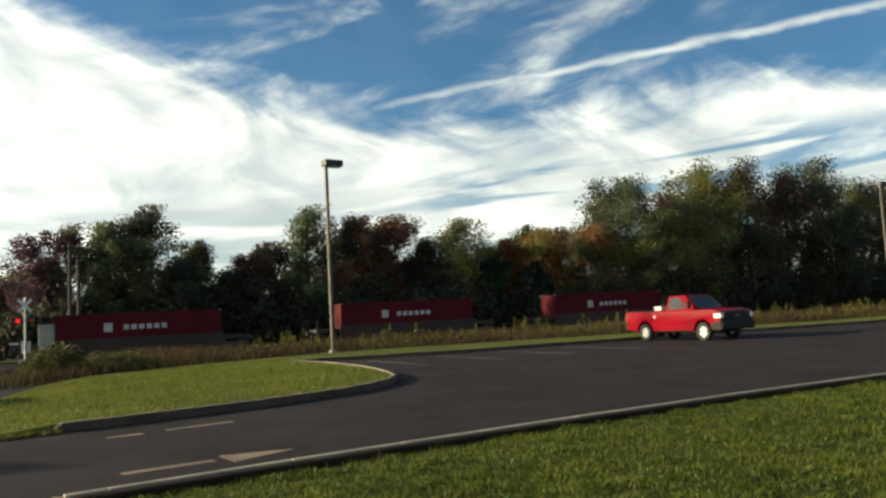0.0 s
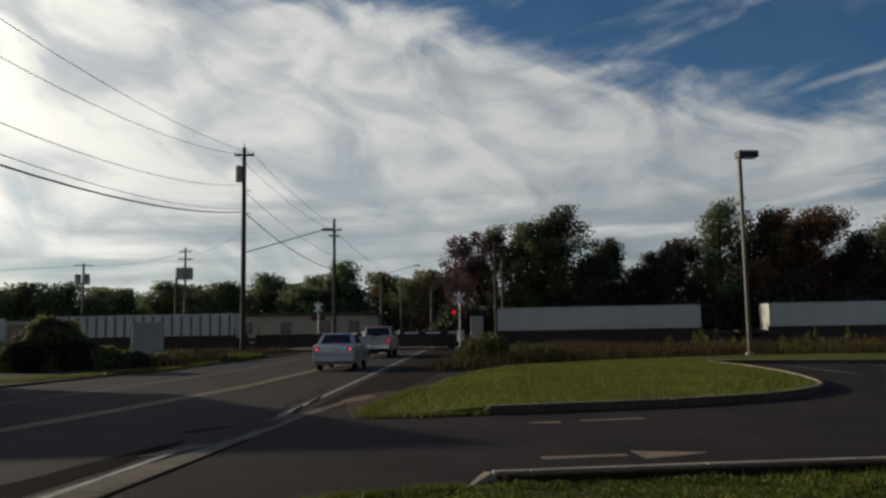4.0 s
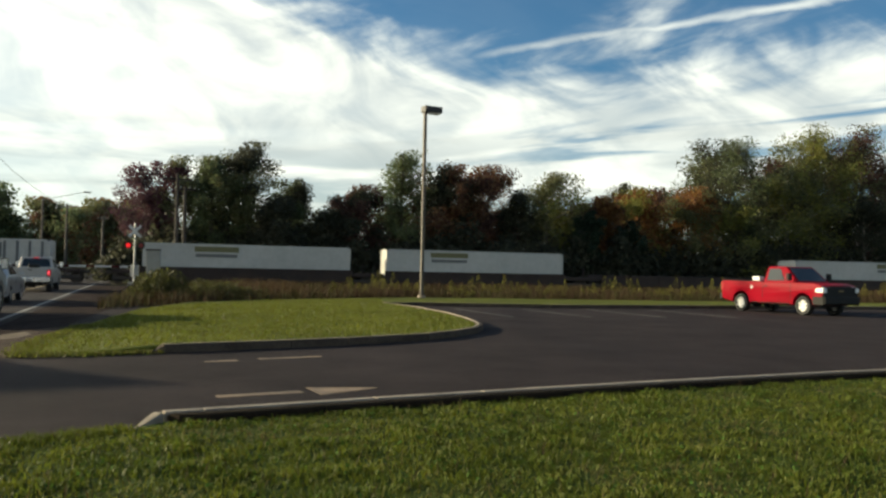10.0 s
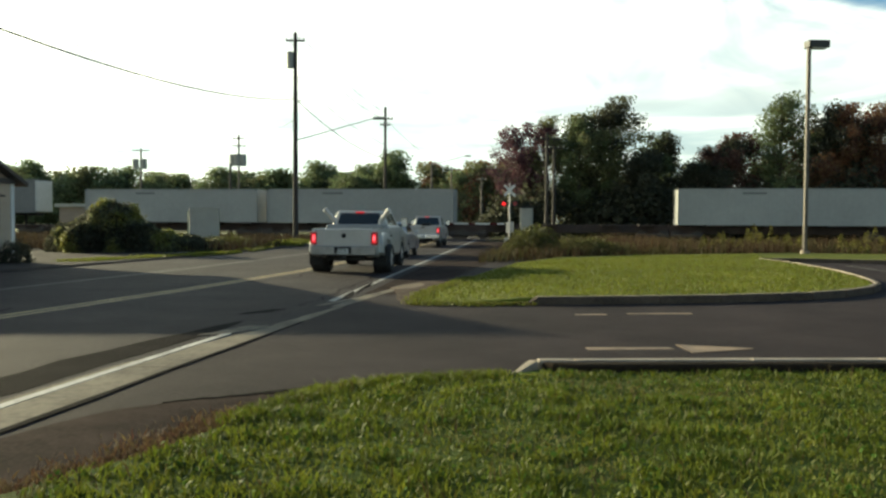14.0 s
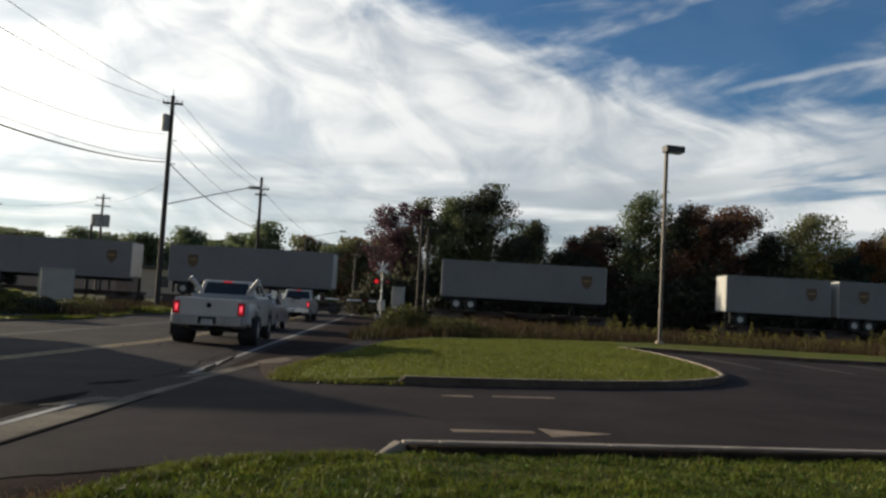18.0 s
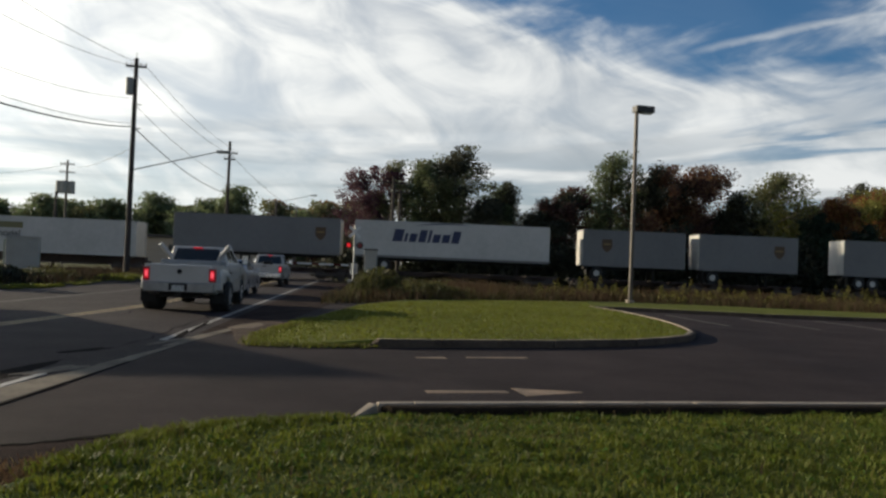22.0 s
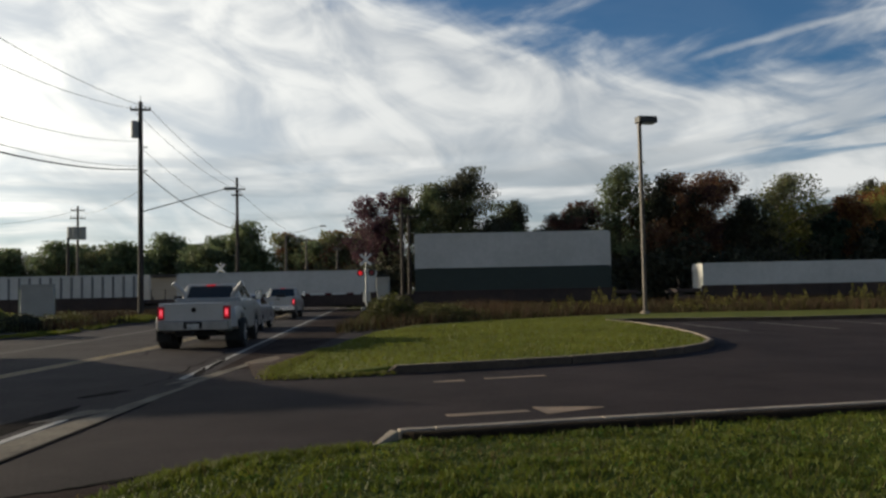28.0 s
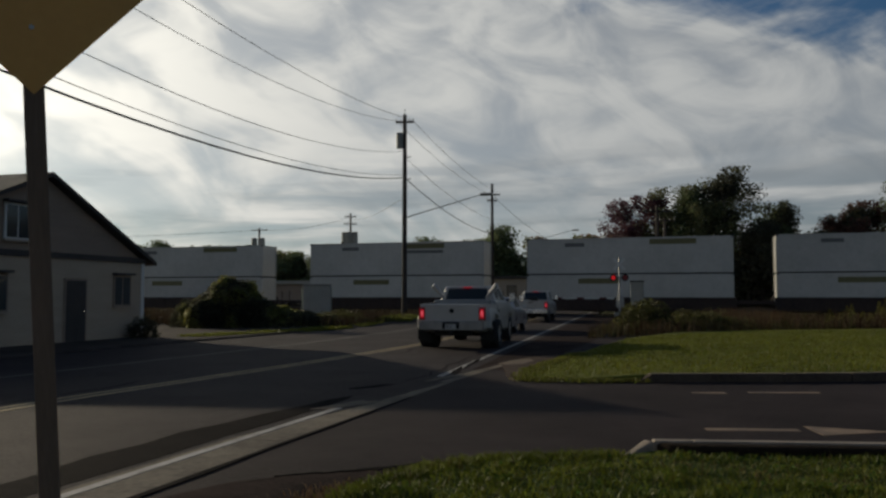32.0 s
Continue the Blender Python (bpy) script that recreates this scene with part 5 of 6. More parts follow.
def make_signals():
    signal(-4.5, 57.5, "flash_dim", True)
    signal(-18.3, 70.8, "flash_dim", False, "flash_dim")
    cab = thing("signal_cabinet", "grey steel signal equipment cabinet by the tracks", "cabinet", at=pose(-3.35, 58.6, 0))
    part("body", box(-0.45, 0.45, -0.5, 0.5, 0.2, 2.5, 0.03), "grey_cabinet", cab)
    part("door", box(-0.38, 0.38, -0.53, -0.505, 0.4, 2.2, 0.01), "grey_cabinet", cab)
    part("hood", box(-0.48, 0.48, -0.56, 0.53, 2.5, 2.6, 0.02), "dark_metal", cab)
    part("plinth", box(-0.6, 0.6, -0.55, 0.55, -0.1, 0.2), "kerb", cab)
    box2 = thing("utility_cabinet", "pale grey pad-mounted utility cabinet on the verge", "cabinet", at=pose(-21.6, 44.6, 0.05, 0, 0, 20))
    part("body", box(-0.8, 0.8, -0.5, 0.5, 0.1, 2.1, 0.03), "grey_cabinet", box2)
    part("lid", box(-0.84, 0.84, -0.54, 0.54, 2.1, 2.2, 0.02), "grey_cabinet", box2)
    part("plinth", box(-0.95, 0.95, -0.65, 0.65, -0.1, 0.1), "kerb", box2)
    g = thing("utility_cabinet", "green pad-mounted transformer cabinet", "cabinet", at=pose(-26.2, 54.0, 0.05, 0, 0, 15))
    part("body", box(-1.0, 1.0, -0.7, 0.7, 0.1, 2.1, 0.03), "green_cabinet", g)
    part("plinth", box(-1.1, 1.1, -0.8, 0.8, -0.1, 0.1), "kerb", g)


def warning_sign():
    ob = thing("road_sign", "orange diamond warning sign on a leaning wooden post", "road sign", at=pose(-2.80, 3.08, 0, 0, -3.5, 44))
    part("post", box(-0.045, 0.045, -0.045, 0.045, -0.1, 3.9, 0.006), "post_wood", ob)
    bm = box(-0.455, 0.455, -0.003, 0.003, -0.455, 0.455)
    bm.transform(Matrix.Translation((0, -0.052, 2.44 + 0.64)) @ Matrix.Rotation(radians(45), 4, "Y"))
    part("board", bm, "sign_orange", ob)
    for z in (2.75, 3.4):
        part("bolt", rod((0, -0.062, z), (0, -0.05, z), 0.012, 0.012, 6), "galvanised", ob)


lot_lamp()
right_lamp()
make_poles()
make_signals()
warning_sign()


# ---- buildings ----
def roadside_building():
    """Its long wall faces the road: pale ground floor, brown gable under a lopsided roof."""
    ob = thing("building", "pale and brown roadside building with a lopsided gable towards the road", "building", at=pose(-18.7, 24.4, 0))
    D, N = 9.0, -10.4  # depth away from the road, far end of the wall
    top = [(0.0, 2.75), (-4.7, 5.15), (N, 2.75)]
    part("wall", box(-D, 0, N, 0, -0.1, 2.75), "siding", ob)
    bm = side_prism(top[::-1], -D, -0.03)
    part("upper_wall", bm, "brown_siding", ob, "brown gable wall")
    bm = bmesh.new()
    for (ya, za), (yb, zb) in zip([(0.35, 2.60), top[1]], [top[1], (N - 0.35, 2.62)]):
        v = [bm.verts.new(p) for p in ((0.3, ya, za), (0.3, yb, zb), (-D - 0.2, yb, zb), (-D - 0.2, ya, za), (0.3, ya, za + 0.14), (0.3, yb, zb + 0.14), (-D - 0.2, yb, zb + 0.14), (-D - 0.2, ya, za + 0.14))]
        for q in ((0, 1, 2, 3), (4, 7, 6, 5), (0, 4, 5, 1), (1, 5, 6, 2), (2, 6, 7, 3), (3, 7, 4, 0)):
            bm.faces.new([v[i] for i in q])
    bmesh.ops.recalc_face_normals(bm, faces=bm.faces)
    part("roof", bm, "roofing", ob)
    part("band", box(0.0, 0.09, N, 0.05, 2.68, 2.86, 0.01), "roofing", ob, "dark fascia band")
    part("rear_wing", box(-22.0, -D, -19.0, 0.5, -0.1, 5.3), "brown_siding", ob, "taller brown rear wing")
    part("wing_roof", box(-22.3, -D + 0.05, -19.3, 0.8, 5.3, 5.5, 0.03), "roofing", ob)
    part("corner_board", box(0.0, 0.03, -0.14, 0.02, 0.0, 2.68), "white_wall", ob, "white corner board")
    for i in range(13):
        part("siding_lap", box(0.0, 0.012, N, -0.15, 0.14 + i * 0.195, 0.155 + i * 0.195), "siding", ob)
    for y, w, z0, z1, nm in ((-1.15, 0.75, 1.15, 2.15, "window"), (-3.35, 0.85, 0.0, 2.0, "door"), (-6.6, 1.0, 1.05, 2.1, "window"), (-9.0, 1.2, 1.0, 2.1, "window"), (-5.75, 0.8, 3.15, 4.15, "window")):
        fr = part(nm, box(-0.01, 0.05, y - w / 2 - 0.07, y + w / 2 + 0.07, z0, z1 + 0.07, 0.01), "white_wall" if z0 > 3 else "brown_siding", ob)
        if nm == "window":
            part("pane", box(0.052, 0.064, y - w / 2, y - 0.03, z0 + 0.06, z1), "pane", fr)
            part("pane", box(0.052, 0.064, y + 0.03, y + w / 2, z0 + 0.06, z1), "pane", fr)
            part("sill", box(0.0, 0.13, y - w / 2 - 0.12, y + w / 2 + 0.12, z0 - 0.06, z0), "siding", fr)
            part("hood", box(0.01, 0.22, y - w / 2 - 0.12, y + w / 2 + 0.12, z1 + 0.08, z1 + 0.15, 0.01), "roofing", fr)
        else:
            part("panel", box(0.052, 0.064, y - w / 2, y + w / 2, z0 + 0.02, z1), "roofing", fr)
            part("handle", box(0.066, 0.11, y + w / 2 - 0.12, y + w / 2 - 0.07, 1.0, 1.05), "chrome", fr)


def far_building():
    ob = thing("building", "long low tan building beyond the tracks", "building", at=pose(-31.0, 108.0, 0))
    part("wall", box(-10, 10, 0, 8, -0.1, 3.9), "siding", ob)
    part("roof", box(-10.5, 10.5, -0.5, 8.5, 3.9, 4.25, 0.03), "roofing", ob)
    for x in (-7, -1.5, 4.0, 8.0):
        w = part("window", box(x - 0.6, x + 0.6, -0.04, 0.01, 1.6, 2.9), "pane", ob)
        part("frame", box(x - 0.7, x + 0.7, -0.03, 0.005, 1.5, 3.0), "trim", w)
    b = thing("building", "grey shed roof beyond the tracks", "building", at=pose(-62.0, 112.0, 0))
    part("wall", box(-16, 16, 0, 8, -0.1, 3.4), "brown_siding", b)
    part("roof", box(-16.5, 16.5, -0.5, 8.5, 3.4, 3.9, 0.03), "grey_cabinet", b)


roadside_building()
far_building()


# ---- road vehicles ----
def arch(y, z, r, n=10):
    return [(y + r * math.cos(math.pi * i / n), z + r * math.sin(math.pi * i / n)) for i in range(n + 1)]


def wheel(parent, x, y, r, w, rim="rim", dual=False):
    s = 1 if x > 0 else -1
    tyre = bmesh.new()
    prof = [(0.62, -0.5), (0.93, -0.5), (1.0, -0.36), (1.0, 0.36), (0.93, 0.5), (0.62, 0.5)]
    rings = []
    n = 26
    for i in range(n):
        a = 2 * math.pi * i / n
        rings.append([tyre.verts.new((k * w, math.cos(a) * q * r, math.sin(a) * q * r)) for q, k in prof])
    for i in range(n):
        a, b = rings[i], rings[(i + 1) % n]
        for k in range(len(prof) - 1):
            tyre.faces.new((a[k], a[k + 1], b[k + 1], b[k]))
    bmesh.ops.recalc_face_normals(tyre, faces=tyre.faces)
    wh = part("wheel", tyre, "black", parent)
    smooth(wh)
    wh.location = (x, y, r)
    rm = bmesh.new()
    rod((s * w * 0.22, 0, 0), (s * w * 0.30, 0, 0), r * 0.63, r * 0.60, 26, rm)
    for i in range(6):
        a = i * math.pi / 3
        bmm = box(-0.012, 0.03, -0.035, 0.035, 0.08, r * 0.60, 0.006)
        bmm.transform(Matrix.Translation((s * w * 0.34, 0, 0)) @ Matrix.Rotation(a, 4, "X"))
        tmp = bpy.data.meshes.new("tmp")
        bmm.to_mesh(tmp)
        bmm.free()
        rm.from_mesh(tmp)
        bpy.data.meshes.remove(tmp)
    rod((s * w * 0.28, 0, 0), (s * w * 0.48, 0, 0), 0.085, 0.07, 12, rm)
    part("rim", rm, rim, wh)
    if rim == "white_rim":
        for i in range(8):
            a = i * math.pi / 4
            c = Vector((s * w * 0.31, math.cos(a) * r * 0.44, math.sin(a) * r * 0.44))
            part("rim_hole", rod(c, c + Vector((s * 0.012, 0, 0)), 0.036, 0.036, 8), "black", wh)
    return wh


def glass_on(corners, u0, u1, v0, v1, lift, centre, bm):
    """A pane on a four-cornered side of a cabin, lifted off it."""
    a, b, c, d = [Vector(p) for p in corners]
    nrm = (b - a).cross(d - a).normalized()
    if nrm.dot((a + b + c + d) / 4 - Vector(centre)) < 0:
        nrm.negate()
    q = [a.lerp(b, u).lerp(d.lerp(c, u), v) + nrm * lift for u, v in ((u0, v0), (u1, v0), (u1, v1), (u0, v1))]
    bm.faces.new([bm.verts.new(p) for p in q])
    return bm


def cabin(parent, paint, y0, y1, y2, y3, zb, zt, half, tuck, side_panes, rear=True):
    """Greenhouse from the belt line: y0, y1 rear foot and roof, y2, y3 roof front and windscreen foot."""
    lo = [(-half, y0, zb), (half, y0, zb), (half, y3, zb), (-half, y3, zb)]
    t = half - tuck
    hi = [(-t, y1, zt), (t, y1, zt), (t, y2, zt), (-t, y2, zt)]
    bm = bmesh.new()
    vl, vh = [bm.verts.new(p) for p in lo], [bm.verts.new(p) for p in hi]
    bm.faces.new(vh)
    bm.faces.new(list(reversed(vl)))
    for i in range(4):
        bm.faces.new((vl[i], vl[(i + 1) % 4], vh[(i + 1) % 4], vh[i]))
    bmesh.ops.recalc_face_normals(bm, faces=bm.faces)
    edges = [e for e in bm.edges if not all(abs(v.co.z - zb) < 1e-6 for v in e.verts)]
    bmesh.ops.bevel(bm, geom=edges, offset=0.055, segments=3, profile=0.5, affect="EDGES")
    smooth(part("cab", bm, paint, parent), 35)
    c = (0, (y0 + y3) / 2, (zb + zt) / 2)
    front = (lo[3], lo[2], hi[2], hi[3])
    back = (lo[0], lo[1], hi[1], hi[0])
    right = (lo[1], lo[2], hi[2], hi[1])
    left = (lo[0], lo[3], hi[3], hi[0])
    part("windscreen", glass_on(front, 0.07, 0.93, 0.10, 0.90, 0.006, c, bmesh.new()), "car_glass", parent)
    if rear:
        part("rear_window", glass_on(back, 0.09, 0.91, 0.16, 0.86, 0.006, c, bmesh.new()), "car_glass", parent)
    for u0, u1 in side_panes:
        part("side_window", glass_on(right, u0, u1, 0.10, 0.86, 0.006, c, bmesh.new()), "car_glass", parent)
        part("side_window", glass_on(left, u0, u1, 0.10, 0.86, 0.006, c, bmesh.new()), "car_glass", parent)


def pickup(name, label, paint, wb, rear, nose, half, deck, roof, r, cab_back, panes, lit, dark_front=False, dual=False, rim="rim", belt=None, drop=0.08, bot=0.52):
    """A pickup truck; its own space has the rear axle at the origin and the nose along +y."""
    ob = thing(name, label, "pickup truck")
    fy = wb + nose
    belt = belt or deck - 0.02
    hood = belt - drop
    out = [(-rear, bot + 0.08), (-rear, deck - 0.06), (-rear + 0.05, deck), (cab_back, deck), (cab_back + 0.02, belt), (wb - 0.35, belt), (fy - 0.45, hood - 0.03), (fy - 0.10, hood - 0.13), (fy, hood - 0.30), (fy, bot + 0.10), (fy - 0.06, bot)]
    out += [p for p in arch(wb, r + 0.02, r + 0.10)] + [p for p in arch(0, r + 0.02, r + 0.10)] + [(-rear + 0.04, bot)]
    smooth(part("body", side_prism(out, -half, half, 0.045), paint, ob), 30)
    cabin(ob, paint, cab_back + 0.06, cab_back + 0.20, wb - 1.05, wb - 0.28, belt - 0.01, roof, half - 0.07, 0.16, panes)
    # dark well of the bed
    part("bed_liner", box(-half + 0.09, half - 0.09, -rear + 0.09, cab_back - 0.02, deck - 0.02, deck + 0.006), "trim", ob)
    for s in (-1, 1):
        part("bed_rail", box(s * (half - 0.05) - 0.045, s * (half - 0.05) + 0.045, -rear + 0.02, cab_back, deck - 0.01, deck + 0.03, 0.015), paint if not dark_front else "trim", ob)
    part("tailgate", box(-half + 0.14, half - 0.14, -rear - 0.025, -rear + 0.04, bot + 0.22, deck + 0.02, 0.02), paint, ob)
    part("tailgate_handle", box(-0.12, 0.12, -rear - 0.04, -rear - 0.024, deck - 0.11, deck - 0.06, 0.01), paint if dual else "trim", ob)
    part("rear_bumper", box(-half + 0.02, half - 0.02, -rear - 0.16, -rear + 0.02, bot - 0.02, bot + 0.25, 0.03), "trim" if dark_front else "shaded_chrome" if dual else "chrome", ob)
    part("number_plate", box(-0.16, 0.16, -rear - 0.172, -rear - 0.16, bot + 0.02, bot + 0.17), "plate", ob)
    for s in (-1, 1):
        tl = part("tail_lamp", box(s * (half - 0.08) - 0.085, s * (half - 0.08) + 0.085, -rear - 0.03, -rear + 0.10, deck - 0.40, deck - 0.08, 0.02), "trim" if lit else "tail_off", ob, "red tail lamp")
        part("lamp_housing", box(s * (half - 0.08) - 0.10, s * (half - 0.08) + 0.098, -rear - 0.026, -rear + 0.06, deck - 0.42, deck - 0.06, 0.01), "tail_off", ob, "dark red lamp surround")
        if lit:
            part("lit_lens", box(s * (half - 0.08) - 0.060, s * (half - 0.08) + 0.060, -rear - 0.034, -rear - 0.02, deck - 0.37, deck - 0.11, 0.004), "tail", tl, "lit red lens")
            part("bulb", box(s * (half - 0.08) - 0.028, s * (half - 0.08) + 0.028, -rear - 0.038, -rear - 0.02, deck - 0.30, deck - 0.16, 0.004), "tail_core", tl, "lit red lamp core")
        part("headlamp", box(s * (half - 0.22) - 0.20, s * (half - 0.22) + 0.20, fy - 0.22, fy + 0.012, hood - 0.46, hood - 0.18, 0.03), "head", ob, "clear headlamp")
        part("mirror", box(s * (half + 0.14) - 0.10, s * (half + 0.14) + 0.10, wb - 0.62, wb - 0.48, deck + 0.05, deck + 0.36, 0.03), "trim", ob)
        part("door_seam", box(s * half - 0.004 * s - 0.003, s * half + 0.003, cab_back + 0.08, cab_back + 0.10, bot + 0.1, deck - 0.03), "trim", ob)
        part("door_seam", box(s * half - 0.004 * s - 0.003, s * half + 0.003, wb - 0.62, wb - 0.60, bot + 0.1, deck - 0.03), "trim", ob)
        part("door_handle", box(s * half - 0.01, s * half + 0.02, cab_back + 0.16, cab_back + 0.36, deck - 0.22, deck - 0.17, 0.008), "trim" if dark_front else "chrome", ob)
        part("mirror_glass", box(s * (half + 0.14) - 0.085, s * (half + 0.14) + 0.085, wb - 0.626, wb - 0.618, deck + 0.07, deck + 0.34), "chrome", ob)
        part("running_board", box(s * (half - 0.1) - 0.1, s * (half - 0.1) + 0.1, 0.6, wb - 0.6, bot - 0.10, bot - 0.03, 0.02), "chrome" if dual else "trim", ob)
    part("grille", box(-half + 0.42, half - 0.42, fy - 0.03, fy + 0.02, hood - 0.52, hood - 0.14, 0.02), "trim" if dark_front else "chrome", ob)
    part("front_bumper", box(-half + 0.01, half - 0.01, fy - 0.15, fy + 0.12, bot - 0.04, bot + 0.26, 0.04), "trim" if dark_front else "chrome", ob)
    part("high_stop_lamp", box(-0.12, 0.12, cab_back + 0.10, cab_back + 0.16, roof - 0.06, roof - 0.02), "tail" if lit else "tail_off", ob)
    part("chassis", box(-0.55, 0.55, -rear + 0.2, fy - 0.4, bot - 0.18, bot + 0.04), "trim", ob)
    part("axle", rod((-half + 0.2, 0, r), (half - 0.2, 0, r), 0.09, 0.09, 10), "trim", ob)
    part("differential", rod((-0.16, -0.02, r), (0.16, -0.02, r), 0.19, 0.19, 14), "trim", ob)
    w = 0.27
    ws = []
    for x in (-half + w / 2 + 0.01, half - w / 2 - 0.01):
        for y in (0.0, wb):
            ws.append(wheel(ob, x, y, r, w, rim))
    if dual:
        for s in (-1, 1):
            ws.append(wheel(ob, s * (half + 0.10), 0.0, r, w))
            part("mud_flap", box(s * (half - 0.02) - 0.20, s * (half - 0.02) + 0.20, -r - 0.30, -r - 0.28, 0.24, 0.80), "trim", ob)
    return ob, ws


def white_pickup():
    ob, ws = pickup("pickup_truck", "white crew pickup with lit brake lamps and raked stacks", "white_paint", 3.75, 1.22, 0.84, 0.94, 1.25, 1.81, 0.42, 0.90, ((0.10, 0.45), (0.50, 0.84)), True, dual=True, belt=1.33, bot=0.56)
    part("tool_box", box(-0.86, 0.86, 0.22, 0.88, 1.22, 1.40, 0.03), "grey_trim", ob, "grey metal tool box")
    part("bed_cover", box(-0.76, 0.76, -1.05, 0.21, 1.23, 1.275, 0.03), "grey_trim", ob)
    for s in (-1, 1):
        bm = rod((s * 0.66, 0.74, 1.27), (s * 0.70, 0.72, 1.52), 0.065, 0.065, 12)
        rod((s * 0.70, 0.71, 1.51), (s * 0.99, 0.58, 1.85), 0.065, 0.07, 12, bm)
        part("exhaust_pipe", bm, "white_paint", ob, "white raked stack pipe")
    part("emblem", rod((0, -1.262, 1.09), (0, -1.25, 1.09), 0.07, 0.06, 8), "trim", ob)
    part("step_recess", box(-0.24, 0.24, -1.392, -1.378, 0.59, 0.78, 0.01), "trim", ob)
    part("hitch", box(-0.06, 0.06, -1.42, -1.2, 0.42, 0.52, 0.01), "trim", ob)
    for s in (-1, 1):
        # wide rear fender over the twin tyres
        out = [(-0.98, 0.62), (-0.94, 0.92), (-0.72, 1.12), (-0.2, 1.18), (0.45, 1.14), (0.80, 0.94), (0.92, 0.62)] + arch(0, 0.46, 0.52)
        bm = side_prism(out, min(s * 0.86, s * 1.08), max(s * 0.86, s * 1.08))
        for v in bm.verts:
            if abs(v.co.x) > 1.0 and v.co.z > 0.9:
                v.co.x -= s * 0.13 * (v.co.z - 0.9) / 0.28
        bmesh.ops.bevel(bm, geom=[e for e in bm.edges if all(abs(v.co.x) > 0.93 for v in e.verts)], offset=0.04, segments=2, profile=0.5, affect="EDGES")
        smooth(part("rear_fender", bm, "white_paint", ob, "flared rear fender"), 50)
    return ob, ws


def far_pickup():
    ob, ws = pickup("pickup_truck", "older white pickup first at the crossing", "white_paint", 3.5, 1.15, 0.92, 0.97, 1.22, 1.82, 0.38, 1.35, ((0.05, 0.42), (0.48, 0.80)), True)
    part("load", box(-0.28, 0.22, 0.5, 1.1, 1.22, 1.42, 0.05), "trim", ob, "dark load in the bed")
    return ob, ws


def red_pickup():
    ob, ws = pickup("pickup_truck", "bright red regular-cab pickup parked in the lot", "red_paint", 3.38, 1.15, 0.98, 0.99, 1.34, 1.98, 0.385, 1.18, ((0.10, 0.66),), False, dark_front=True, rim="white_rim", drop=-0.03)
    part("white_box", box(0.62, 0.92, 0.62, 1.02, 1.36, 1.54, 0.02), "white_rim", ob, "white box on the bed rail")
    # the black also paints the shade on a front turned from the sun
    part("front_fascia", box(-0.975, 0.975, 4.16, 4.39, 0.46, 1.17, 0.05), "trim", ob, "black front fascia with shade in its colour")
    for s in (-1, 1):
        part("corner_bumper", box(s * 0.965 - 0.045, s * 0.965 + 0.045, 3.88, 4.42, 0.44, 0.78, 0.03), "trim", ob, "black bumper corner")
        part("wrap_headlamp", box(s * 0.90 - 0.10, s * 0.90 + 0.10, 4.02, 4.398, 0.94, 1.12, 0.02), "white_rim", ob, "clear wrap-round headlamp")
    for s in (-1, 1):
        part("door_emblem", rod((s * 0.985, 0.65, 1.08), (s * 0.995, 0.65, 1.08), 0.075, 0.075, 12), "white_mark", ob)
    part("badge", box(-0.14, 0.14, 4.39, 4.405, 0.98, 1.04, 0.01), "gold", ob)
    return ob, ws


def sedan():
    ob = thing("sedan", "silver four-door sedan waiting behind a pickup", "car")
    half, wb, r = 0.90, 2.75, 0.325
    out = [(-1.02, 0.42), (-1.06, 0.70), (-1.02, 0.98), (-0.90, 1.03), (0.0, 1.01), (2.2, 0.98), (3.25, 0.86), (3.60, 0.72), (3.68, 0.50), (3.62, 0.26)]
    out += arch(wb, r, r + 0.06) + arch(0, r, r + 0.06) + [(-0.95, 0.26)]
    smooth(part("body", side_prism(out, -half, half, 0.05), "silver_paint", ob), 30)
    cabin(ob, "silver_paint", -0.55, 0.10, 1.45, 2.35, 0.99, 1.46, half - 0.06, 0.20, ((0.16, 0.45), (0.48, 0.80)))
    part("rear_bumper", box(-half + 0.01, half - 0.01, -1.12, -0.95, 0.34, 0.62, 0.05), "silver_paint", ob)
    part("number_plate", box(-0.16, 0.16, -1.075, -1.06, 0.78, 0.90), "plate", ob)
    part("high_stop_lamp", box(-0.16, 0.16, -0.40, -0.33, 1.08, 1.12), "tail", ob, "red stop lamp")
    for s in (-1, 1):
        part("bulb", box(s * 0.72 - 0.06, s * 0.72 + 0.06, -1.092, -1.08, 0.81, 0.90, 0.003), "tail_core", part("tail_lamp", box(s * 0.72 - 0.12, s * 0.72 + 0.12, -1.085, -0.95, 0.78, 0.93, 0.02), "tail_off", ob, "red tail lamp"), "lit red lamp core")
        part("headlamp", box(s * 0.66 - 0.2, s * 0.66 + 0.2, 3.40, 3.60, 0.60, 0.76, 0.02), "head", ob)
        part("mirror", box(s * 0.98 - 0.09, s * 0.98 + 0.09, 1.95, 2.08, 1.0, 1.14, 0.02), "silver_paint", ob)
        part("door_seam", box(s * half - 0.004, s * half + 0.004, 1.0, 1.015, 0.36, 0.98), "trim", ob)
    # a compact car: narrower and a little shorter
    for piece in ob.children_recursive:
        piece.data.transform(Matrix.Diagonal((0.91, 0.95, 1.0, 1.0)))
    ws = [wheel(ob, x * 0.91, y * 0.95, r, 0.19) for x in (-half + 0.12, half - 0.12) for y in (0.0, wb)]
    return ob, ws


# ---- the train ----
SPEED = 23.73  # metres a second, to the right


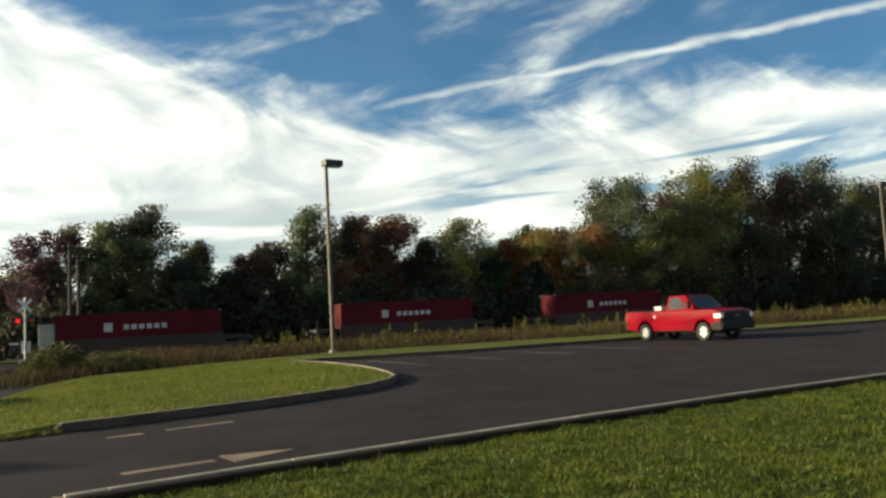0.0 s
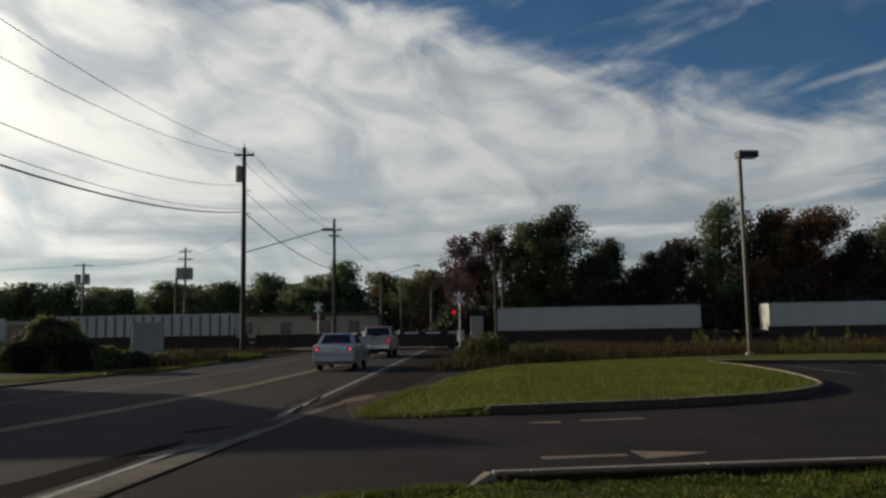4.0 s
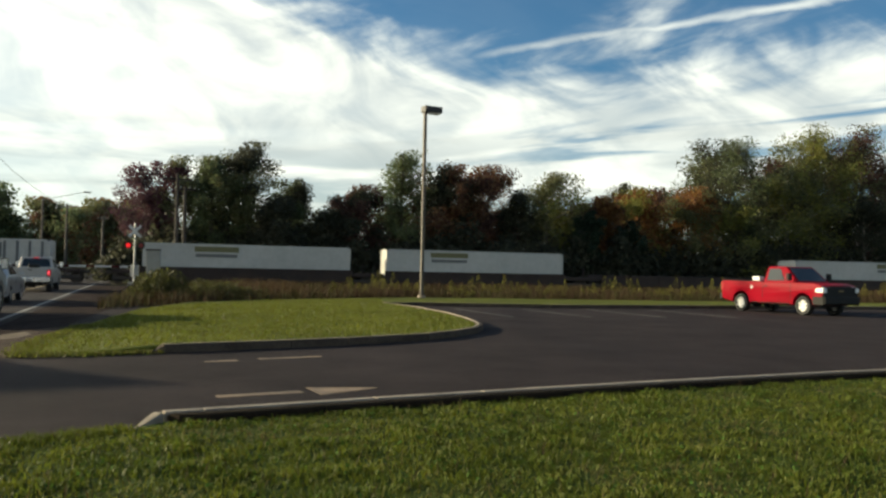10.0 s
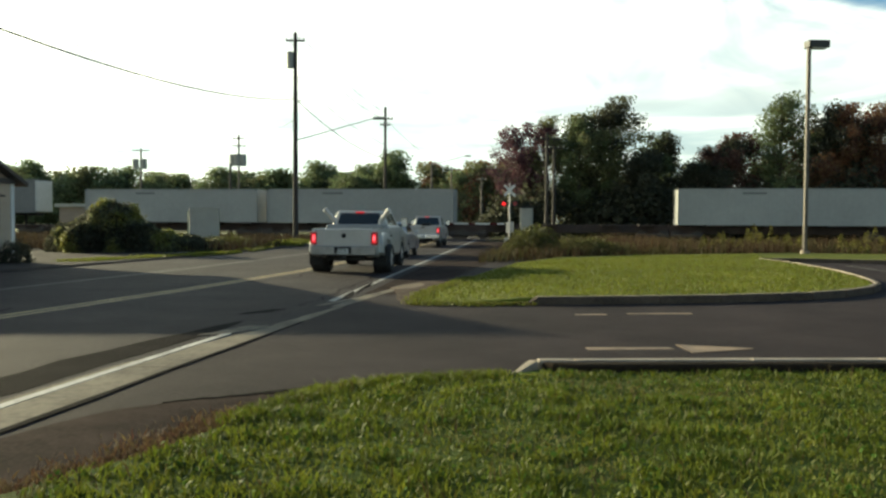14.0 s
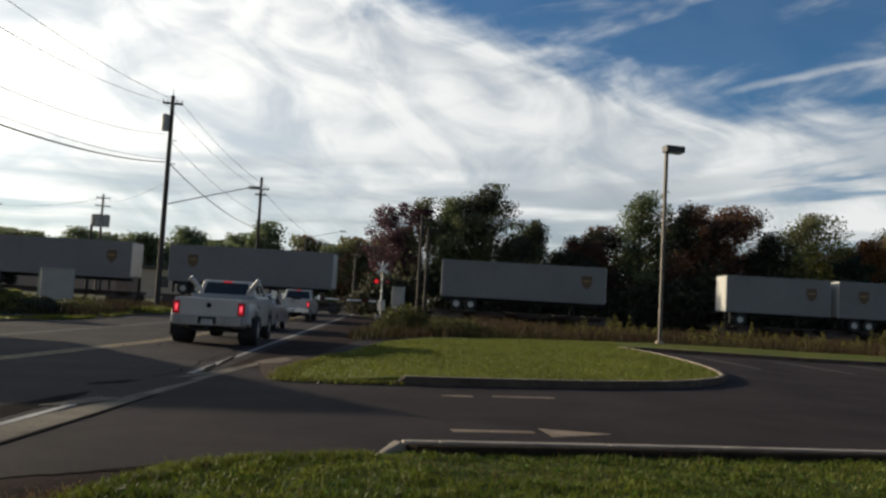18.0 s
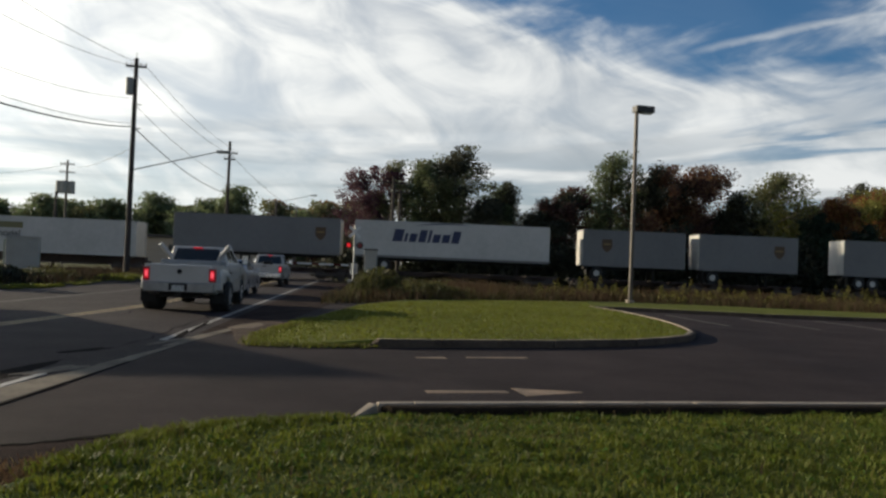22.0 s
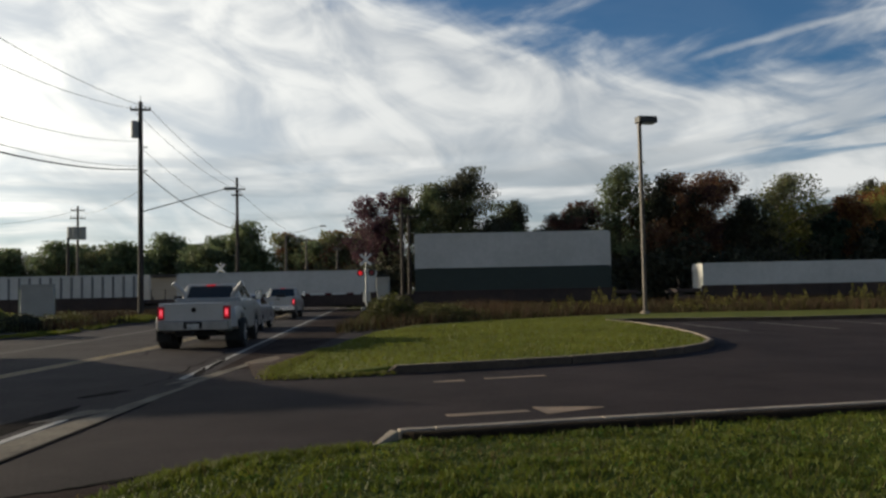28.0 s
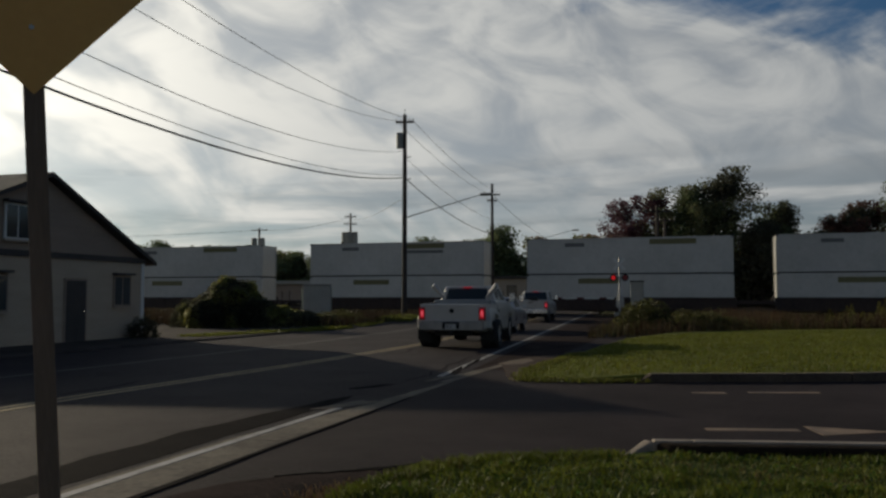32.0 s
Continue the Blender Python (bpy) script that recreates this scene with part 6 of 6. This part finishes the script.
def lettering(parent, text, x, z, size, y, mat):
    c = bpy.data.curves.new("lettering", "FONT")
    c.body, c.size, c.extrude, c.align_x = text, size, 0.004, "CENTER"
    c.materials.append(M[mat])
    ob = new("lettering", c)
    ob.parent = parent
    ob.matrix_basis = pose(x, y, z, 90, 0, 0)
    return ob


def wheelset(parent, x, r=0.42):
    """A two-axle bogie with side frames."""
    b = part("bogie", box(x - 1.25, x + 1.25, -1.05, -0.92, 0.32, 0.62, 0.04), "car_steel", parent)
    part("side_frame", box(x - 1.25, x + 1.25, 0.92, 1.05, 0.32, 0.62, 0.04), "car_steel", b)
    for dx in (-0.86, 0.86):
        bm = bmesh.new()
        for s in (-0.74, 0.74):
            rod((x + dx, s - 0.06, r + 0.03), (x + dx, s + 0.06, r + 0.03), r, r, 18, bm)
        rod((x + dx, -0.8, r + 0.03), (x + dx, 0.8, r + 0.03), 0.08, 0.08, 8, bm)
        part("wheelset", bm, "car_steel", b)


def well_car(L):
    """Low-slung well car about its middle, deck ends over the bogies."""
    ob = thing("well_car", "dark rusty container well car", "rail car", "rail cars")
    h = L / 2 + 0.25
    for s in (-1, 1):
        part("side_sill", box(-h, h, s * 1.42 - 0.06, s * 1.42 + 0.06, 0.35, 1.30, 0.03), "rail_car", ob)
        part("top_chord", box(-h, h, s * 1.44 - 0.09, s * 1.44 + 0.09, 1.26, 1.40, 0.02), "rail_car", ob)
        part("end_deck", box(s * (h + 1.0) - 1.0, s * (h + 1.0) + 1.0, -1.3, 1.3, 0.85, 1.15, 0.03), "rail_car", ob)
        part("coupler", box(s * (h + 2.2) - 0.35, s * (h + 2.2) + 0.35, -0.15, 0.15, 0.75, 1.0, 0.03), "car_steel", ob)
        wheelset(ob, s * (h + 0.75))
        part("handrail", box(s * (h + 1.9) - 0.03, s * (h + 1.9) + 0.03, -1.35, -1.30, 1.15, 2.0), "rail_car", ob)
    part("well_floor", box(-h, h, -1.2, 1.2, 0.28, 0.36), "rail_car", ob)
    for i in range(7):
        x = -h + (i + 0.5) * 2 * h / 7
        part("rib", box(x - 0.05, x + 0.05, -1.54, -1.485, 0.4, 1.26), "rail_car", ob)
    return ob


def spine_car(L, deck=1.02):
    ob = thing("spine_car", "dark skeletal spine rail car", "rail car", "rail cars")
    h = L / 2 + 0.6
    part("spine", box(-h, h, -0.3, 0.3, 0.62, deck - 0.02, 0.03), "rail_car", ob)
    for x in (-h * 0.6, -h * 0.1, h * 0.45, h * 0.8):
        part("platform", box(x - 0.7, x + 0.7, -1.3, 1.3, deck - 0.14, deck, 0.02), "rail_car", ob)
    for s in (-1, 1):
        wheelset(ob, s * (h - 1.3))
        part("coupler", box(s * h - 0.4, s * h + 0.4, -0.15, 0.15, 0.75, 1.0, 0.03), "car_steel", ob)
    return ob


def container(L, H, mat, label, ribs=0, vent=False):
    """A box with corner posts, rails and corrugated or ribbed sides."""
    ob = thing("container", label, "container", "containers on the train")
    h = L / 2
    part("shell", box(-h, h, -1.26, 1.26, 0.0, H, 0.02), mat, ob)
    for s in (-1, 1):
        part("top_rail", box(-h, h, s * 1.275 - 0.02, s * 1.275 + 0.02, H - 0.12, H + 0.01), mat, ob)
        part("bottom_rail", box(-h, h, s * 1.275 - 0.02, s * 1.275 + 0.02, 0.0, 0.14), mat, ob)
        for e in (-1, 1):
            part("corner_post", box(e * h - 0.09 - 0.01 * e, e * h + 0.09 - 0.01 * e, s * 1.26 - 0.05, s * 1.26 + 0.05, 0.0, H), mat, ob)
        for e in (-1, 1):
            part("casting", box(e * h - 0.10, e * h + 0.10, s * 1.26 - 0.06, s * 1.26 + 0.06, H - 0.12, H + 0.015), "rib", ob)
    for i in range(ribs):
        x = -h + (i + 0.5) * L / ribs
        part("side_post", box(x - 0.09, x + 0.09, -1.31, -1.262, 0.14, H - 0.12), "rib", ob)
    if not ribs:
        bm = bmesh.new()
        n = int(L / 0.6)
        for i in range(1, n):
            x = -h + i * L / n
            box(x - 0.012, x + 0.012, -1.268, -1.26, 0.14, H - 0.12, bm=bm)
        part("seam_relief", bm, mat, ob)
    if vent:
        part("side_panel", box(h * 0.42, h * 0.42 + 1.5, -1.335, -1.30 + 0.04, H - 1.35, H - 0.25), "rib", ob, "dark side panel")
    return ob


def trailer(L, mat, label):
    """A road trailer on its wheels, floor at 1.15 above them."""
    ob = thing("trailer", label, "trailer", "road trailers on the train")
    h, z0, H = L / 2, 1.10, 3.02
    part("box_body", box(-h, h, -1.29, 1.29, z0, z0 + H, 0.03), mat, ob)
    part("top_rail", box(-h, h, -1.315, -1.285, z0 + H - 0.14, z0 + H), mat, ob)
    part("bottom_rail", box(-h, h, -1.32, -1.285, z0 - 0.02, z0 + 0.16), "rib", ob)
    n = int(L / 1.2)
    for i in range(1, n):
        x = -h + i * L / n
        part("panel_seam", box(x - 0.015, x + 0.015, -1.298, -1.288, z0 + 0.16, z0 + H - 0.14), mat, ob)
    part("nose", box(h - 0.02, h + 0.05, -1.2, 1.2, z0 + 0.1, z0 + H - 0.1, 0.02), "box_white", ob, "pale end panel")
    part("rear_door", box(-h - 0.04, -h + 0.02, -1.22, -0.01, z0 + 0.05, z0 + H - 0.08, 0.01), "box_white", ob, "pale rear door")
    part("rear_door", box(-h - 0.04, -h + 0.02, 0.01, 1.22, z0 + 0.05, z0 + H - 0.08, 0.01), "box_white", ob, "pale rear door")
    part("chassis", box(-h + 0.3, h - 0.4, -0.5, 0.5, z0 - 0.28, z0 - 0.02), "trim", ob)
    for x in ((-h + 1.3, -h + 2.5) if L > 10 else (-h + 1.2,)):
        bm = bmesh.new()
        for s in (-1.0, 1.0):
            rod((x, s - 0.25, 0.5), (x, s + 0.25, 0.5), 0.5, 0.5, 18, bm)
        rod((x, -1, 0.5), (x, 1, 0.5), 0.07, 0.07, 8, bm)
        ax = part("axle", bm, "black", ob)
        part("hub", rod((x, -1.27, 0.5), (x, -1.24, 0.5), 0.24, 0.26, 14), "galvanised", ax)
    for s in (-0.9, 0.9):
        part("landing_leg", box(h - 2.6, h - 2.48, s - 0.06, s + 0.06, 0.0, z0), "trim", ob)
    part("mud_flap", box(-h + 0.4, -h + 0.43, -1.2, -0.7, 0.15, z0), "black", ob)
    return ob


def shield(parent, x, z, y):
    bm = bmesh.new()
    pts = [(-0.42, 0.5), (0.42, 0.5), (0.44, -0.12), (0.25, -0.42), (0.0, -0.58), (-0.25, -0.42), (-0.44, -0.12)]
    bm.faces.new([bm.verts.new((x + a, y, z + b)) for a, b in pts])
    mark = part("emblem", bm, "brown", parent, "brown shield emblem")
    part("emblem_band", box(x - 0.30, x + 0.30, y - 0.006, y - 0.003, z + 0.02, z + 0.16), "gold", mark)


def wide_mark(parent, x, z, y):
    """A long slanted navy name drawn as plain bars, with a sweep above."""
    widths = (0.80, 0.22, 0.60, 0.60, 0.22, 0.60, 0.64, 0.64)
    u = x - 2.9
    for i, w in enumerate(widths):
        t = 1.02 if i in (0, 3, 4, 7) else 0.70
        lean = 0.22
        bm = bmesh.new()
        bm.faces.new([bm.verts.new(p) for p in ((u, y, z), (u + w, y, z), (u + w + lean * t, y, z + t), (u + lean * t, y, z + t))])
        part("name_bar", bm, "navy", parent, "navy lettering bar")
        u += w + 0.17
    bm = bmesh.new()
    n = 14
    lo, hi = [], []
    for i in range(n + 1):
        q = i / n
        xx = x - 0.9 + 4.6 * q
        zz = z + 1.22 + 0.32 * math.sin(math.pi * (0.15 + 0.55 * q))
        th = 0.10 * math.sin(math.pi * q) + 0.012
        lo.append(bm.verts.new((xx, y, zz)))
        hi.append(bm.verts.new((xx, y, zz + th)))
    for i in range(n):
        bm.faces.new((lo[i], lo[i + 1], hi[i + 1], hi[i]))
    part("sweep", bm, "navy", parent, "navy sweep")


def low_mark(parent, x, z, w, y, mat="olive", second=True):
    part("emblem", box(x - w / 2, x + w / 2, y - 0.004, y + 0.004, z, z + 0.42), mat, parent, "faded olive name bar")
    if second:
        part("name_bar", box(x - w / 2 + 0.1, x + w / 2 - 0.1, y - 0.004, y + 0.004, z - 0.42, z - 0.16), "rib", parent, "dark name bar")


WELL_Z, SPINE_Z, TRAILER_Z = 0.38, 1.33, 1.02
TRAIN = [  # where the left end stands at the start, length, what it is
    (37.5, 12.2, "red"), (17.5, 12.2, "red"), (-3.6, 12.2, "red"), (-27.2, 16.15, "white_vent"), (-49.7, 16.15, "ribbed_vent"), (-71.8, 16.15, "white_vent"),
    (-92.3, 16.15, "white"), (-111.5, 16.15, "empty"), (-128.9, 16.15, "ribbed"), (-150.2, 16.15, "olive"), (-171.8, 16.15, "olive_right"),
    (-192.0, 16.15, "empty"), (-211.3, 16.15, "olive"), (-229.7, 16.15, "olive"), (-251.4, 16.15, "ribbed_vent"), (-270.0, 16.15, "empty"),
    (-287.8, 16.15, "ribbed_vent"), (-307.5, 16.15, "tall"), (-324.0, 16.15, "bare"), (-340.2, 16.15, "tall"), (-356.6, 16.15, "tall"), (-374.4, 13.7, "shield_left"),
    (-383.1, 8.6, "short_right"), (-405.6, 13.6, "shield_right"), (-427.1, 13.6, "shield_left"), (-443.0, 13.6, "shield_right"), (-461.2, 13.7, "shield_right"),
    (-472.8, 8.4, "short_right"), (-482.1, 8.6, "short_left"), (-500.3, 16.15, "sweep"), (-514.3, 13.6, "shield_right"), (-532.6, 16.15, "intermodal"),
    (-546.6, 13.6, "shield_right"), (-566.1, 16.15, "sweep_right"), (-587.0, 16.15, "white"), (-608.7, 16.15, "white"), (-631.4, 16.15, "high"), (-650.0, 16.15, "white"),
    (-668.3, 16.15, "ribbed"), (-691.0, 16.15, "double_right"), (-714.0, 16.15, "double_mid"), (-732.4, 16.15, "double_right"), (-751.4, 16.15, "double_mid"), (-771.5, 16.15, "double_right"),
]
MOVERS = []  # (thing, x at the start, y, z)


def make_train():
    cache = {}

    def place(key, build, x, z):
        """The first of a kind is built, the rest are copies of it."""
        if key in cache:
            ob = copy_thing(cache[key], pose(x, TRACK_Y, z))
        else:
            ob = cache[key] = build()
        MOVERS.append((ob, x, TRACK_Y, z))
        return ob

    def boxed(L, H, mat, label, ribs, vent, marks):
        ob = container(L, H, mat, label, ribs, vent)
        for fn in marks:
            fn(ob)
        return ob

    F = -1.345
    for s, L, kind in TRAIN:
        x = (s + L / 2) * 1.0547
        if kind in ("red", "white", "white_vent", "ribbed", "ribbed_vent", "olive", "olive_right", "empty", "high") or kind.startswith("double"):
            place(("well", L), lambda: well_car(L), x, 0.0)
        elif kind in ("tall", "intermodal", "bare"):
            place(("spine_high", L), lambda: spine_car(L, 1.32), x, 0.0)
        else:
            place(("spine", L), lambda: spine_car(L), x, 0.0)
        if kind == "red":
            place(kind, lambda: boxed(L, 2.87, "box_red", "dull red steel container with white marks", 0, False, [
                lambda o: part("emblem", box(-2.5, -1.9, -1.29, -1.275, 1.5, 2.15), "white_mark", o, "white emblem block"),
                lambda o: [part("name_bar", box(-1.1 + 0.55 * k, -0.72 + 0.55 * k, -1.29, -1.275, 1.62, 1.98), "white_mark", o, "white name bar") for k in range(6)]]), x, WELL_Z)
        elif kind.startswith("white"):
            place(kind, lambda: boxed(L, 2.87, "box_white", "dirty white steel container", 0, kind.endswith("vent"), []), x, WELL_Z)
        elif kind.startswith("ribbed"):
            place(kind, lambda: boxed(L, 2.87, "box_white", "white container with dark vertical side posts", 19, kind.endswith("vent"), []), x, WELL_Z)
        elif kind.startswith("olive"):
            mx = 3.6 if kind.endswith("right") else -2.6
            place(kind, lambda: boxed(L, 2.87, "box_white", "white container with a faded olive name", 0, False, [lambda o: low_mark(o, mx, 2.25, 3.4, -1.30)]), x, WELL_Z)
        elif kind == "high":
            place("green_low", lambda: boxed(L, 2.87, "box_green", "dark green lower container", 0, False, []), x, WELL_Z)
            place("plain_top", lambda: boxed(L, 2.87, "box_white", "plain grey-white upper container", 0, False, []), x, WELL_Z + 2.89)
        elif kind.startswith("double"):
            place(kind + "_low", lambda: boxed(L, 2.87, "box_white", "white lower container of a double stack", 0, False, [lambda o: low_mark(o, -2.2, 2.15, 3.4, -1.30, second=False)]), x, WELL_Z)
            mx = 3.6 if kind.endswith("right") else 2.8
            # dark strip added to paint the shaded gap between the stacked boxes
            place(kind + "_top", lambda: boxed(L, 2.87, "box_white", "white upper container of a double stack", 0, False, [
                lambda o: low_mark(o, mx, 2.3, 3.6, -1.30, second=kind.endswith("mid")), lambda o: part("under_frame", box(-L / 2 + 0.05, L / 2 - 0.05, -1.2, 1.2, -0.13, 0.02), "trim", o, "dark strip painting the shade between the boxes"), lambda o: part("plate_bar", box(-5.0, -3.4, -1.305, -1.295, 2.2, 2.5), "rib", o, "dark plate")]), x, WELL_Z + 2.99)
        elif kind == "tall":
            place(kind, lambda: boxed(L, 2.9, "box_pale", "plain grey-white container riding high on a spine car", 0, False, [
                lambda o: part("plate_bar", box(-3.2, -1.4, -1.305, -1.295, 2.45, 2.6), "rib", o, "dark plate")]), x, SPINE_Z)
        elif kind == "intermodal":
            def marks(o):
                part("emblem", box(-5.0, -1.0, -1.305, -1.295, 1.95, 2.45), "olive", o, "olive name bar")
                lettering(o, "Intermodal", -3.0, 1.25, 0.82, -1.30, "trim")
            place(kind, lambda: boxed(L, 2.9, "box_white", "bright white container lettered Intermodal under an olive bar", 0, False, [marks]), x, SPINE_Z)
        elif kind in ("bare", "empty"):
            pass
        else:
            left = kind.endswith("left")
            sweep = kind.startswith("sweep")

            def made():
                o = trailer(L, "box_white" if sweep else "box_grey", "white road trailer with navy slanted name bars" if sweep else "grey road trailer with a brown shield emblem")
                if sweep:
                    wide_mark(o, 3.4 if kind.endswith("right") else -2.1, 2.45, -1.325)
                else:
                    shield(o, (-L / 2 + 2.0) if left else (L / 2 - 1.6), 2.85, -1.325)
                return o
            place((kind, L), made, x, TRAILER_Z)


make_train()


def litter():
    ob = thing("litter", "crumpled white paper litter at the kerb", "litter", at=pose(-1.6, 14.5, 0.0))
    bm = bmesh.new()
    bmesh.ops.create_icosphere(bm, subdivisions=2, radius=0.045)
    for v in bm.verts:
        v.co = v.co * (1 + 0.45 * noise.noise(v.co * 22)) + Vector((0, 0, 0.03))
        v.co.x *= 1.7
    part("paper", bm, "paper", ob)


litter()
TRUCK, TRUCK_WHEELS = white_pickup()
CAR, CAR_WHEELS = sedan()
LEAD, LEAD_WHEELS = far_pickup()
PARKED, _ = red_pickup()
PARKED.matrix_basis = pose(23.86, 30.4, -0.004, 0, 0, 180 + 7)


# ---- everything that moves ----
def drive(ob, wheels, rows, r):
    """Rows of seconds and distance y along the road; the wheels turn with the way gone."""
    fine = []
    ts = np.array([q[0] for q in rows])
    ys = np.array([q[1] for q in rows])
    # small steps keep each wheel's turn under a quarter
    t = 0.0
    last = ys[0]
    heading = math.degrees(math.atan(0.067))
    body = []
    for tt, yy, off in rows:
        body.append((tt, pose(road_x(yy, off), yy, 0, 0, 0, heading)))
    walk(ob, body)
    for w in wheels:
        x, y, z = w.location
        keys = []
        steps = np.arange(0, 32.01, 0.1)
        way = np.interp(steps, ts, ys) - ys[0]
        prev = None
        for s, d in zip(steps, way):
            a = -math.degrees(d / r)
            if prev is None or abs(a - prev) > 55 or s >= 31.99:
                keys.append((float(s), pose(x, y, z, a, 0, 0)))
                prev = a
        if len(keys) > 2 or keys[-1][0] >= 31.9:
            walk(w, keys)


def motions():
    for ob, x, y, z in MOVERS:
        walk(ob, [(t, pose(x + SPEED * t, y, z)) for t in (0, 8, 16, 24, 32)])
    off = -1.42
    drive(TRUCK, TRUCK_WHEELS, [(0.0, -24.0, -2.6), (3.0, -5.5, -2.6), (4.0, 1.2, -2.55), (4.5, 4.6, -2.5), (5.0, 7.42, -2.4), (5.5, 9.7, -2.15), (6.0, 11.8, -1.9), (6.5, 14.2, -1.65), (7.0, 16.4, -1.5), (7.5, 18.5, off), (8.0, 20.1, off), (8.5, 21.3, off), (9.0, 21.9, off), (10.0, 22.5, off), (11.0, 22.75, off), (13.0, 22.85, off), (32.0, 22.85, off)], 0.42)
    off = -1.92
    drive(CAR, CAR_WHEELS, [(0.0, 23.4, -1.6), (0.5, 25.2, -1.62), (1.0, 26.3, -1.64), (2.0, 28.6, -1.68), (3.0, 30.5, -1.78), (4.0, 31.8, -1.86), (5.0, 32.6, off), (6.0, 32.6, off), (32.0, 32.6, off)], 0.325)
    off = -2.1
    drive(LEAD, LEAD_WHEELS, [(0.0, 46.0, off), (2.0, 46.4, off), (4.0, 46.8, off), (32.0, 46.8, off)], 0.38)


motions()
